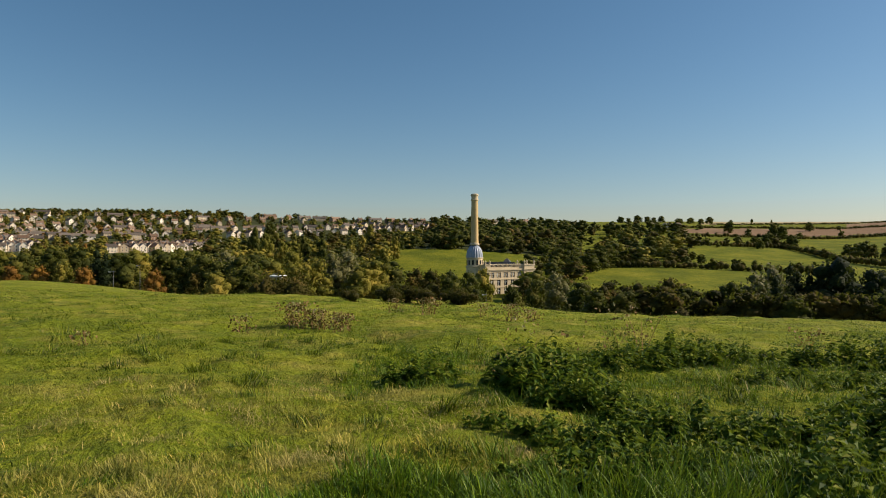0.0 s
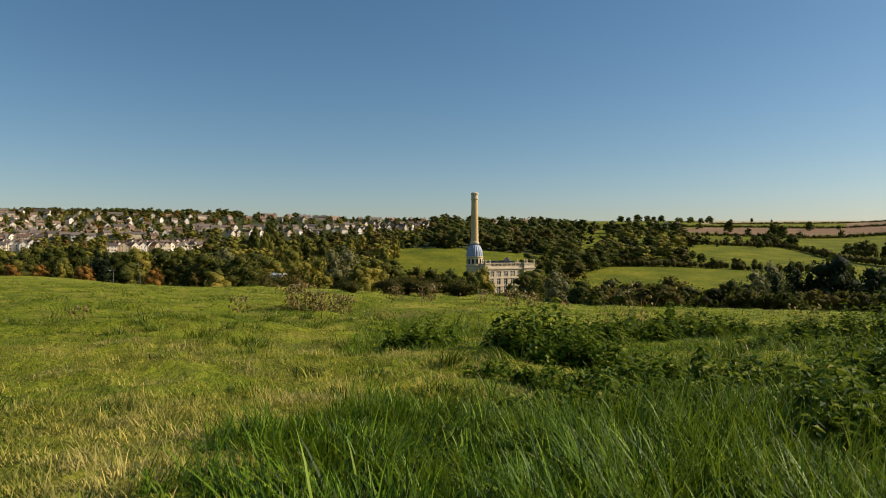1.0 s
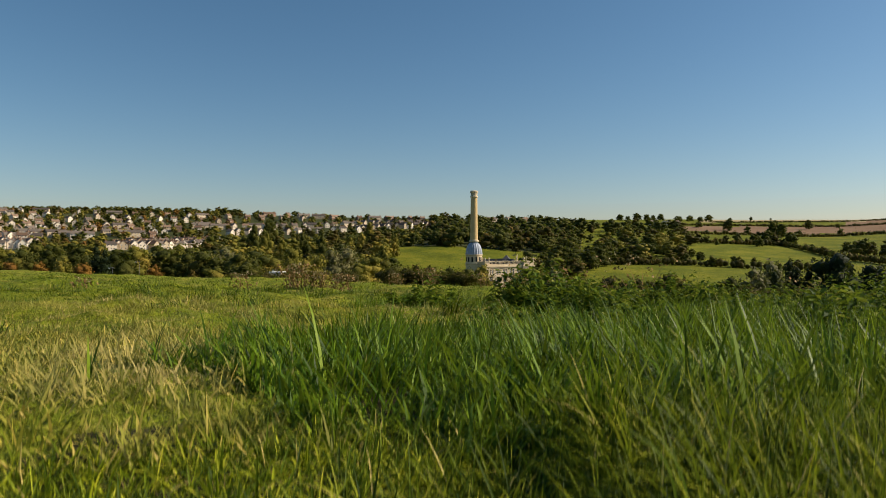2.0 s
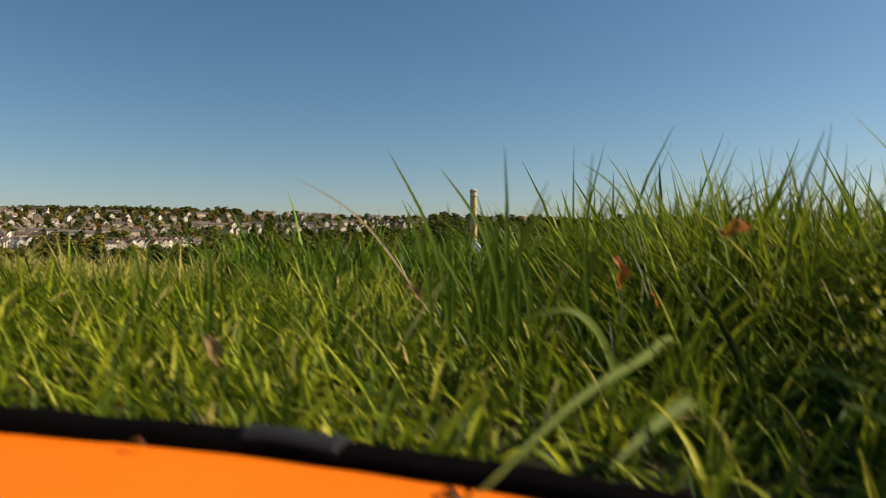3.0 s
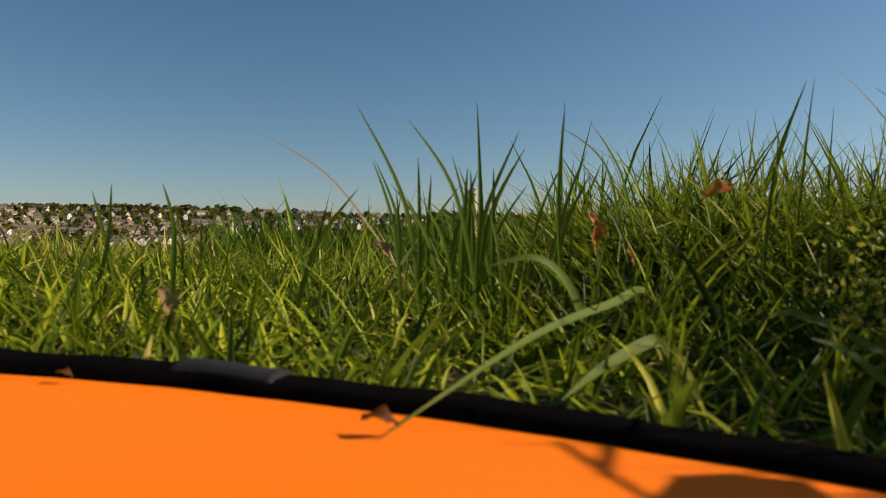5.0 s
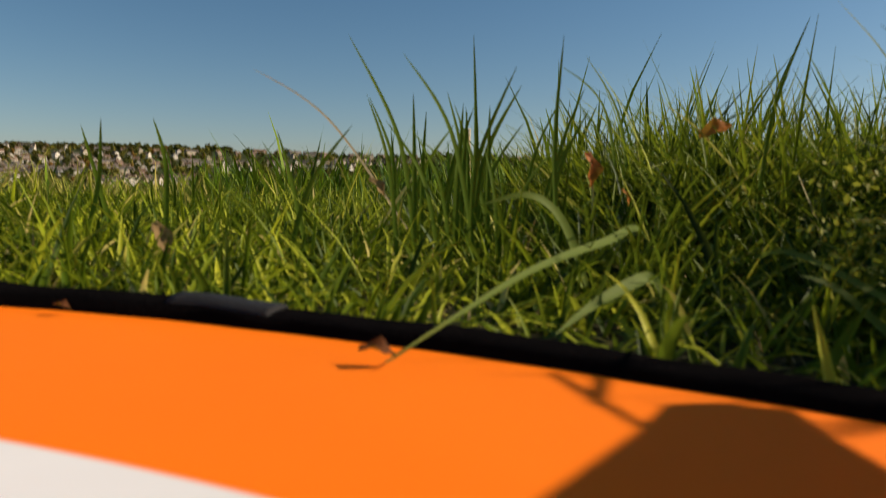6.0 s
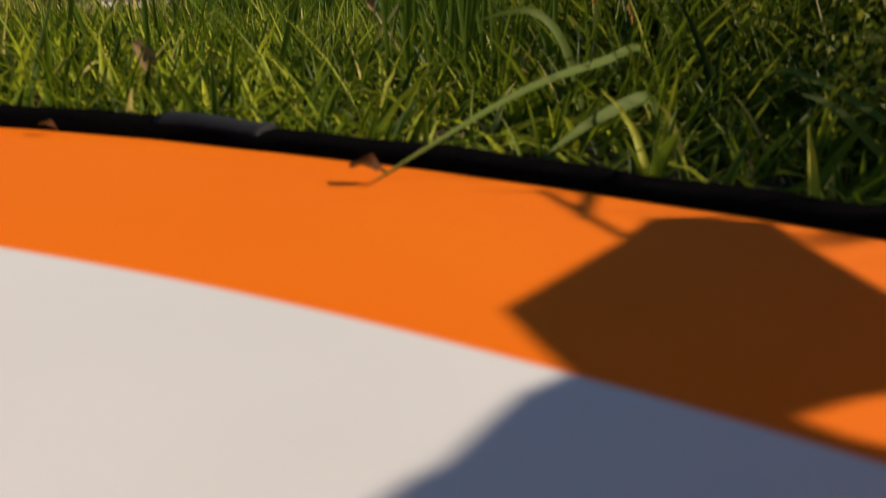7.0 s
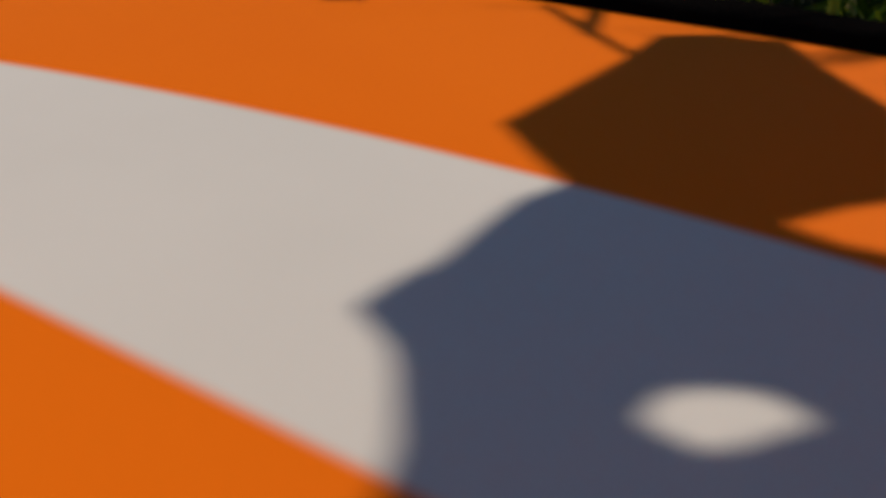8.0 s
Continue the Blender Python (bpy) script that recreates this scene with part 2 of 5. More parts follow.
def ground_z(x, y):
    """Height of the ground; x, y may be arrays."""
    x, y = np.atleast_1d(np.asarray(x, float)), np.atleast_1d(np.asarray(y, float))
    r, az = np.hypot(x, y), np.degrees(np.arctan2(x, y))
    lr = np.log(np.maximum(r, 15))
    ir = np.clip(np.searchsorted(np.log(RADII), lr, side="right") - 1, 0, len(RADII) - 2)
    ia = np.clip(np.searchsorted(AZ, az, side="right") - 1, 0, len(AZ) - 2)
    fr = np.clip((lr - np.log(RADII)[ir]) / (np.log(RADII)[ir + 1] - np.log(RADII)[ir]), 0, 1)
    fa = np.clip((az - AZ[ia]) / (AZ[ia + 1] - AZ[ia]), 0, 1)
    fa = fa * fa * (3 - 2 * fa)
    far = (LANDZ[ia, ir] * (1 - fr) + LANDZ[ia, ir + 1] * fr) * (1 - fa) + (LANDZ[ia + 1, ir] * (1 - fr) + LANDZ[ia + 1, ir + 1] * fr) * fa
    plane = -0.04 * y - 0.02 * x + 0.04 * np.sin(x * 0.9 + 1) * np.sin(y * 0.7) * smooth(2, 5, r)
    lumps = 0.06 * value_noise(x / 0.9, y / 0.9, 1) + 0.036 * value_noise(x / 0.35 + 3, y / 0.35, 2) + 0.016 * value_noise(x / 0.16, y / 0.16 + 5, 3)
    pad = -0.052 * x - 0.008
    near = pad + (plane - pad) * smooth(0.9, 3.0, r)
    # a low grassy mound beside the pad
    near = near + 0.045 * smooth(0.06, 0.22, x) * smooth(0.34, 0.58, y) * (1 - smooth(0.9, 1.8, r)) * (1 - smooth(0.6, 1.2, x))
    w = smooth(12, 20, r)
    return near * (1 - w) + far * w + 0.5 * np.sin(x * 0.03) * np.sin(y * 0.021) * smooth(60, 300, r) + lumps * smooth(2.0, 4.5, r) * (1 - smooth(30, 60, r))


def gz(x, y):
    return float(ground_z(x, y)[0])


def mesh(name, verts, faces, mat=None, smooth_faces=False):
    me = bpy.data.meshes.new(name)
    me.from_pydata(np.asarray(verts, float).tolist(), [], faces if isinstance(faces, list) else faces.tolist())
    if mat is not None:
        me.materials.append(mat)
    if smooth_faces:
        me.shade_smooth()
    return me


def part(name, bm, mat, parent=None, label=""):
    """Link a bmesh, or a mesh, as one object under a thing or a part."""
    if isinstance(bm, bpy.types.Mesh):
        me = bm
    else:
        me = bpy.data.meshes.new(name)
        bm.to_mesh(me)
        bm.free()
    if mat is not None and not me.materials:
        me.materials.append(mat)
    ob = new(name, me)
    ob.parent = parent
    return tagged(ob, label)


def thing(name, label, category, m=None, group="", kind=""):
    ob = tagged(new(name), label, category, group, kind)
    if m is not None:
        ob.matrix_basis = m
    return ob


def box(bm, x0, x1, y0, y1, z0, z1, bevel=0.0):
    r = bmesh.ops.create_cube(bm, size=1, matrix=Matrix.Translation(((x0 + x1) / 2, (y0 + y1) / 2, (z0 + z1) / 2)) @ Matrix.Diagonal((x1 - x0, y1 - y0, z1 - z0, 1)))
    if bevel:
        edges = list({e for v in r["verts"] for e in v.link_edges})
        bmesh.ops.bevel(bm, geom=edges, offset=bevel, segments=2, profile=0.5, affect="EDGES")
    return bm


def lathe(bm, profile, seg=24, centre=(0, 0), lobes=0, lobe_depth=0.0):
    """Turn a profile of (radius, height) pairs."""
    rings = []
    for r, z in profile:
        ring = []
        for i in range(seg):
            a = 2 * math.pi * i / seg
            rr = r * (1 + (lobe_depth * (i % 2) if lobes else 0))
            ring.append(bm.verts.new((centre[0] + rr * math.cos(a), centre[1] + rr * math.sin(a), z)))
        rings.append(ring)
    for a, b in zip(rings, rings[1:]):
        for i in range(seg):
            bm.faces.new((a[i], a[(i + 1) % seg], b[(i + 1) % seg], b[i]))
    bm.faces.new(rings[0][::-1])
    bm.faces.new(rings[-1])
    return bm


# ---- ground ----
def build_ground():
    az = np.radians(np.concatenate([np.arange(-180, -42, 6.0), np.arange(-42, 42.01, 0.42), np.arange(48, 180, 6.0)]))
    rr = np.concatenate([[0.0], np.geomspace(0.15, 2, 30), np.geomspace(2.05, 40, 170), np.geomspace(41, 1500, 130), np.geomspace(1600, 4900, 14)])
    A, R = np.meshgrid(az, rr)
    X, Y = R * np.sin(A), R * np.cos(A)
    Z = ground_z(X.ravel(), Y.ravel())
    n = len(az)
    i, j = np.meshgrid(np.arange(len(rr) - 1), np.arange(n), indexing="ij")
    a, b = i * n + j, i * n + (j + 1) % n
    faces = np.stack([a, b, b + n, a + n], -1).reshape(-1, 4)
    me = mesh("ground", np.c_[X.ravel(), Y.ravel(), Z], faces, None, True)
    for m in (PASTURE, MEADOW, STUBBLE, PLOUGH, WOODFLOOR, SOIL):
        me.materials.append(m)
    c = np.stack([X.ravel()[faces].mean(1), Y.ravel()[faces].mean(1)], 1)
    d, u = c[:, 1], c[:, 0] / np.maximum(c[:, 1], 1)
    r = np.hypot(c[:, 0], c[:, 1])
    mi = np.zeros(len(faces), int)
    lush_side = (c[:, 0] > 0.1 - 0.25 * c[:, 1]) & (c[:, 0] < 1.1 * c[:, 1])
    # dark soil where long grass stands, shade of its gaps put into the colour
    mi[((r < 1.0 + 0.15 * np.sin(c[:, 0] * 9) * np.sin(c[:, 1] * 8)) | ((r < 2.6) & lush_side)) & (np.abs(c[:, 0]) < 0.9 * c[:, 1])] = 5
    mi[r > 160] = 1
    mi[(r > 160) & (u < -0.08)] = 4
    mi[(d > 535) & (u < 0.2)] = 4
    wob = 12 * np.sin(c[:, 0] * 0.02) 
    mi[(u > 0.36) & (d + wob > 865) & (d + wob < 1000)] = 3
    mi[(u > 0.60) & (d + wob > 1000) & (d < 1200)] = 3
    mi[(u > 0.38) & (d + wob > 1130)] = 2
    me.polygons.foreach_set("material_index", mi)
    return tagged(new("ground", me), "rolling green pasture with dry patches and far farmland", "ground", kind="structure")


build_ground()


# ---- grass ----
def blades(xy, base, height, width, bend, segs, rng, phi=None, twist=0.5, lean=0.55, fold=0.0):
    """Vertices and faces of many curved, tapered blades; phi is the way each one leans."""
    n = len(xy)
    if phi is None:
        phi = rng.uniform(0, 2 * np.pi, n)
    face = phi + np.pi / 2 + rng.normal(0, twist, n)
    t = np.linspace(0, 1, segs + 1)
    # the blade follows an arc, so that strongly bent ones droop
    ang = (0.08 + lean * rng.random(n))[:, None] + bend[:, None] * (t ** 1.2)[None]
    ds = height[:, None] / segs
    off = np.concatenate([np.zeros((n, 1)), np.cumsum(np.sin(ang[:, 1:]) * ds, 1)], 1)
    up = np.concatenate([np.zeros((n, 1)), np.cumsum(np.cos(ang[:, 1:]) * ds, 1)], 1)
    w = width[:, None] * np.array([0.7, *(1 - 0.93 * (t[1:] ** 2.2))])[None] / 2
    cx = xy[:, 0, None] + off * np.cos(phi)[:, None]
    cy = xy[:, 1, None] + off * np.sin(phi)[:, None]
    cz = base[:, None] + up
    fx, fy = np.cos(face)[:, None], np.sin(face)[:, None]
    L = np.stack([cx - w * fx, cy - w * fy, cz], -1)
    R = np.stack([cx + w * fx, cy + w * fy, cz + 0.15 * w], -1)
    if fold:
        # a keeled blade: the midrib lies deeper than the margins
        M = np.stack([cx + fold * w * np.cos(phi)[:, None], cy + fold * w * np.sin(phi)[:, None], cz - 0.3 * fold * w], -1)
        v = np.stack([L, M, R], 2).reshape(-1, 3)
        k = np.arange(n)[:, None] * (3 * (segs + 1)) + 3 * np.arange(segs)[None]
        f = np.stack([np.stack([k + c, k + c + 1, k + c + 4, k + c + 3], -1) for c in (0, 1)], 2).reshape(-1, 4)
        return v, f
    v = np.stack([L, R], 2).reshape(-1, 3)
    k = np.arange(n)[:, None] * (2 * (segs + 1)) + 2 * np.arange(segs)[None]
    f = np.stack([k, k + 1, k + 3, k + 2], -1).reshape(-1, 4)
    return v, f


PAD_C, PAD_R = (-0.2208, -0.4291), 0.6631


def on_pad(x, y, grow=0.0):
    return np.hypot(x - PAD_C[0], y - PAD_C[1]) < PAD_R + grow


def lush(x, y):
    """1 where the long grass grows, 0 on the short dry turf."""
    edge = 0.1 - 0.42 * np.minimum(y, 2.2) + 0.25 * np.maximum(y - 2.2, 0) + 0.12 * np.sin(y * 2.1 + 0.6) + 0.1 * np.sin(x * 6 + y * 9)
    a = smooth(-0.25, 0.35, x - edge)
    return a * (1 - smooth(2.8, 3.3, y - 0.1 * x + 0.2 * np.sin(x * 4)))


def scatter(rng, n, r0, r1, half, power=1.0):
    r = np.sqrt(rng.uniform(r0 ** 2, r1 ** 2, n)) if power == 1.0 else r0 + (r1 - r0) * rng.random(n) ** power
    a = np.radians(rng.uniform(-half, half, n))
    return np.c_[r * np.sin(a), r * np.cos(a)]


def turf(name, label, n, r0, r1, half, h_short, h_long, width, segs, seed, mat, clump, per=14, low=0.35, droop=1.6, keep=None, spread=0.8, cap=0.26, lean=0.55, fold=0.0):
    """Grass in clumps: each clump has its own height and lean, with gaps between."""
    rng = np.random.default_rng(seed)
    k = max(8, n // per)
    c = scatter(rng, k, r0, r1, half)
    pick = rng.integers(0, k, n)
    xy = c[pick] + rng.normal(0, clump, (n, 2))
    tall = (low + (1.25 - low) * rng.random(k) ** 1.5)[pick]
    phi = rng.uniform(0, 2 * np.pi, k)[pick] + rng.normal(0, spread, n)
    ok = ~on_pad(xy[:, 0], xy[:, 1], 0.016)
    if keep is not None:
        ok &= keep(xy)
    ok &= ~(on_pad(xy[:, 0], xy[:, 1], 0.075) & (xy[:, 0] > 0.0) & (rng.random(n) < 0.72))
    xy, tall, phi = xy[ok], tall[ok], phi[ok]
    n = len(xy)
    l = lush(xy[:, 0], xy[:, 1])
    rim = np.hypot(xy[:, 0] - PAD_C[0], xy[:, 1] - PAD_C[1]) - PAD_R
    side = 0.35 + 0.65 * smooth(0.02, 0.36, xy[:, 0] / np.maximum(xy[:, 1], 0.2))
    h = (h_short + (h_long - h_short) * l * side * smooth(0.0, 0.2, rim)) * (0.4 + 0.8 * rng.random(n)) * tall
    wild = value_noise(xy[:, 0] / 0.22, xy[:, 1] / 0.22, 9)
    h = np.minimum(h * (1 + 0.35 * wild * smooth(1.0, 1.6, np.hypot(xy[:, 0], xy[:, 1]))), cap)
    # lower close to the pad, taller further out
    h = np.where(np.abs(xy[:, 0]) < 1.0 * xy[:, 1], np.minimum(h, (0.024 + 0.115 * np.abs(xy[:, 1])) * (1 + 0.95 * smooth(0.12, 0.30, xy[:, 0] / np.maximum(xy[:, 1], 0.2)) * smooth(0.34, 0.5, xy[:, 1])) * (1 + 0.4 * value_noise(xy[:, 0] / 0.06, xy[:, 1] / 0.06, 8)) * rng.uniform(0.6, 1.25, n)), h)
    bend = 0.15 + droop * rng.random(n) ** 1.3
    # at the pad's rim the blades lean away from it
    out = np.arctan2(xy[:, 1] - PAD_C[1], xy[:, 0] - PAD_C[0])
    phi = np.where(rim < 0.035, out + rng.normal(0, 1.0, n), phi)
    w = width * rng.uniform(0.55, 1.35, n) * (1 + 0.2 * l)
    v, f = blades(xy, ground_z(xy[:, 0], xy[:, 1]) - 0.004, h, w, bend, segs, rng, phi, 0.5, lean, fold)
    return tagged(new(name, mesh(name, v, f, mat, True)), label, "grass", kind="stuff")


def lush_only(p):
    return lush(p[:, 0], p[:, 1]) + 0.2 * np.sin(p[:, 0] * 9) * np.sin(p[:, 1] * 8) + 0.45 * value_noise(p[:, 0] / 0.13, p[:, 1] / 0.13, 4) > 0.5


def dry_only(p):
    return ~lush_only(p)


def green_side(p):
    return lush(p[:, 0], p[:, 1]) + 0.3 * value_noise(p[:, 0] / 0.06, p[:, 1] / 0.06, 5) > 0.55


# strip past the view's right edge, for the added grass that casts shade
def shading_strip(p):
    x, y = p[:, 0], p[:, 1]
    return (((y > 0.28) & (x > 0.74 * y + 0.12)) | ((y > 0.205) & (x > 0.34))) & (x < 1.0) & (y < 0.46)


turf("short_grass", "dense short yellow-green grass beside the pad", 26000, 0.15, 1.0, 44, 0.046, 0.09, 0.0041, 4, 1, NEAR_GREEN, 0.010, 8, 0.45, 2.8, lambda p: ~green_side(p), 1.5, 0.2, 1.35, 0.7)
# right-hand copy in the darker GRASS: shade under the long blades put into colour
turf("short_grass", "dense green grass coloured darker for shade under the longer blades", 22000, 0.15, 1.0, 44, 0.044, 0.12, 0.0040, 4, 13, GRASS, 0.010, 8, 0.45, 2.8, green_side, 1.5, 0.2, 1.35, 0.7)
turf("thatch", "fine dry thatch low between the grass blades", 15000, 0.15, 0.9, 44, 0.022, 0.03, 0.0016, 3, 15, THATCH, 0.012, 8, 0.5, 2.0, None, 1.5, 0.05, 1.4)
turf("grass", "tangled green grass blades with dry straws beside the pad", 19000, 0.2, 1.05, 44, 0.060, 0.24, 0.0030, 4, 6, MID_GREEN, 0.016, 10, 0.5, 2.8, None, 1.5, 0.15, 1.4, 0.6)
turf("side_grass", "tall tangled grass standing beside the pad", 24000, 0.25, 1.3, 66, 0.06, 0.24, 0.0030, 4, 12, MID_GREEN, 0.016, 12, 0.6, 3.0, lambda p: (p[:, 1] > 0.235) & (p[:, 0] > 0.24 * p[:, 1]) & (p[:, 0] < 0.9), 1.5, 0.165, 1.4, 0.6)
# unseen tall grass, added only to throw shade over the turf at the right
turf("rank_grass", "unseen tall grass added beside the pad to shade the turf", 44000, 0.3, 1.0, 80, 0.15, 0.30, 0.006, 3, 14, GRASS, 0.04, 20, 0.7, 1.4, shading_strip, 1.0, 0.23, 0.4)
turf("long_grass", "long lush green grass leaning over in clumps", 70000, 0.95, 3.4, 42, 0.10, 0.25, 0.0056, 3, 2, LUSH_GREEN, 0.055, 70, 0.3, 1.7, lush_only, 0.45)
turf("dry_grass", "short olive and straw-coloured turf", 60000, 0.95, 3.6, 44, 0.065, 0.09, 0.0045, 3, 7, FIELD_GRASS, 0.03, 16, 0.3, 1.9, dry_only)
def dry_belt(p):
    return (p[:, 1] + 0.4 * np.sin(p[:, 0] * 1.3) < 5.4) & (p[:, 0] < 0.7 + 0.3 * np.sin(p[:, 1] * 3))


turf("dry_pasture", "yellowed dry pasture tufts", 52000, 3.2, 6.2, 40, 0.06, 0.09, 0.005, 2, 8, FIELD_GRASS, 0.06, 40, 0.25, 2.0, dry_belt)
turf("pasture_grass", "grazed green pasture grass, darker tufts and hollow shade in its colour", 58000, 3.0, 9.5, 40, 0.07, 0.13, 0.0055, 2, 3, FIELD_GREEN, 0.08, 50, 0.22, 2.0, lambda p: ~dry_belt(p))


def rough(p):
    """The ranker, greener ground round the nettles."""
    x, y = p[:, 0], p[:, 1]
    dry = (x < 0.35 + 0.3 * np.sin(y * 2.3)) & (y > 3.5) & (y < 5.3)
    return (x > -0.12 * y + 0.35 * value_noise(x / 0.7, y / 0.7, 6)) & ~dry


turf("rough_grass", "rough green grass growing among the nettles", 62000, 2.6, 8.2, 36, 0.12, 0.17, 0.0062, 2, 31, LUSH_GREEN, 0.05, 30, 0.35, 2.0, rough)
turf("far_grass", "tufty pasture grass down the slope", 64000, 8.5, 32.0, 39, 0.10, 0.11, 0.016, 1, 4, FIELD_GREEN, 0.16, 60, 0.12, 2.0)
turf("tussock", "dark green grass tussocks standing in the pasture", 13000, 3.4, 9, 38, 0.13, 0.16, 0.007, 2, 21, GRASS, 0.06, 110, 0.3, 1.6)
turf("tussock", "dark green grass tussocks on the slope", 18000, 8, 30, 38, 0.13, 0.15, 0.018, 1, 22, GRASS, 0.15, 70, 0.3, 1.6)
turf("turf", "short green turf around the landing pad", 26000, 0.2, 3.0, 180, 0.05, 0.06, 0.008, 2, 5, FIELD_GREEN, 0.03, 20, 0.3, 2.0, lambda p: np.degrees(np.abs(np.arctan2(p[:, 0], p[:, 1]))) > 41)


# ---- trees ----
def cards(points, normals, size, rng, jitter=0.2):
    """Leaf clumps: small bent quads, facing outwards."""
    n = len(points)
    nn = normals + rng.normal(0, jitter, (n, 3))
    nn /= np.linalg.norm(nn, axis=1)[:, None] + 1e-9
    a = np.cross(nn, rng.normal(0, 1, (n, 3)))
    a /= np.linalg.norm(a, axis=1)[:, None] + 1e-9
    b = np.cross(nn, a)
    s = (size * rng.uniform(0.5, 1.3, n))[:, None]
    v = np.stack([points - a * s - b * s * 0.3, points + b * s * 0.75 * rng.uniform(0.6, 1, (n, 1)) + nn * s * 0.2, points + a * s + b * s * 0.2, points - b * s * 0.8], 1).reshape(-1, 3)
    return v, np.arange(n * 4).reshape(-1, 4)


def crown_points(lobes, n, rng, shell=0.55):
    """Points over the skins of several ellipsoid lobes (x, y, z, rx, ry, rz)."""
    lobes = np.asarray(lobes, float)
    area = (lobes[:, 3] * lobes[:, 4] * lobes[:, 5]) ** (2 / 3)
    k = rng.choice(len(lobes), n, p=area / area.sum())
    d = rng.normal(0, 1, (n, 3))
    d /= np.linalg.norm(d, axis=1)[:, None]
    rad = 1 - shell * rng.random(n) ** 2.2
    rad *= 1 + 0.16 * np.sin(d[:, 0] * 7 + k) * np.sin(d[:, 1] * 6 + 2 * k) + rng.normal(0, 0.07, n)
    rad = np.minimum(rad, 1.02)
    p = lobes[k, :3] + d * lobes[k, 3:] * rad[:, None]
    nrm = d / lobes[k, 3:] * lobes[k, 3:].mean(1)[:, None] + np.array([0, 0, 0.25])
    return p, nrm


def limb(bm, a, b, r0, r1, seg=6):
    a, b = Vector(a), Vector(b)
    q = (b - a).to_track_quat("Z", "Y").to_matrix()
    ra = [bm.verts.new(a + q @ Vector((r0 * math.cos(t), r0 * math.sin(t), 0))) for t in (2 * math.pi * i / seg for i in range(seg))]
    rb = [bm.verts.new(b + q @ Vector((r1 * math.cos(t), r1 * math.sin(t), 0))) for t in (2 * math.pi * i / seg for i in range(seg))]
    for i in range(seg):
        bm.faces.new((ra[i], ra[(i + 1) % seg], rb[(i + 1) % seg], rb[i]))
    bm.faces.new(rb)


def unit_ball(subdivisions):
    bm = bmesh.new()
    bmesh.ops.create_icosphere(bm, subdivisions=subdivisions, radius=1)
    v = np.array([q.co[:] for q in bm.verts])
    f = np.array([[q.index for q in t.verts] for t in bm.faces])
    bm.free()
    return v, f


BALL = unit_ball(1)


def masses(lobes, rng, scale=0.70):
    """The dense leafy insides of a crown: one lumpy mass to each lobe."""
    V, F = [], []
    for i, l in enumerate(lobes):
        lump = scale * (1 + rng.normal(0, 0.14, len(BALL[0])))
        V.append(np.array(l[:3]) + BALL[0] * np.array(l[3:]) * lump[:, None])
        F.append(BALL[1] + i * len(BALL[0]))
    return np.concatenate(V), np.concatenate(F)


def crown_of(kind, seed, n, size, k=15):
    """A crown for a tree 1 m high: vertices, quads of leaf clumps, triangles of the masses, lobes."""
    rng = np.random.default_rng(seed)
    if kind == "conifer":
        lobes = [(0, 0, 0.10 + 0.80 * i / 6, 0.25 * (1 - i / 7.2) ** 0.8, 0.25 * (1 - i / 7.2) ** 0.8, 0.13) for i in range(7)]
    elif kind == "bush":
        lobes = [(rng.uniform(-.45, .45), rng.uniform(-.35, .35), rng.uniform(.25, .55), rng.uniform(.26, .42), rng.uniform(.26, .42), rng.uniform(.28, .42)) for _ in range(max(5, k // 2))]
    else:
        spread = {"oak": 0.46, "round": 0.40, "tall": 0.27, "willow": 0.48}[kind]
        low = {"oak": 0.02, "round": 0.0, "tall": 0.0, "willow": -0.02}[kind]
        lobes = []
        for i in range(k):
            h = low + (0.84 - low) * (i + 0.5) / k + 0.06
            e = math.sin(math.pi * min(1, (h - low + 0.22) / (1.14 - low))) ** 0.55
            a, r = i * 2.4 + rng.uniform(-.5, .5), spread * 0.66 * e * rng.uniform(.45, 1.1)
            s = spread * rng.uniform(.36, .60) * (0.6 + 0.4 * e) * (15 / k) ** 0.33
            lobes.append((r * math.cos(a), r * math.sin(a), h, s, s, s * rng.uniform(.6, .9)))
        lobes.append((0, 0, 0.52, spread * 0.62, spread * 0.62, 0.34))
    p, nrm = crown_points(lobes, n, rng, 0.22 if kind == "bush" else 0.32)
    top = max(1e-6, np.quantile(p[:, 2], 0.997))
    p[:, 2] = np.maximum(p[:, 2] / top, 0.01)
    cv, cf = cards(p, nrm, size, rng, 1.2)
    mv, mf = masses(lobes, rng, {"bush": 0.72, "willow": 0.62}.get(kind, 0.70))
    mv[:, 2] = np.maximum(mv[:, 2] / top, 0.0)
    return np.concatenate([cv, mv]), cf, mf + len(cv), lobes


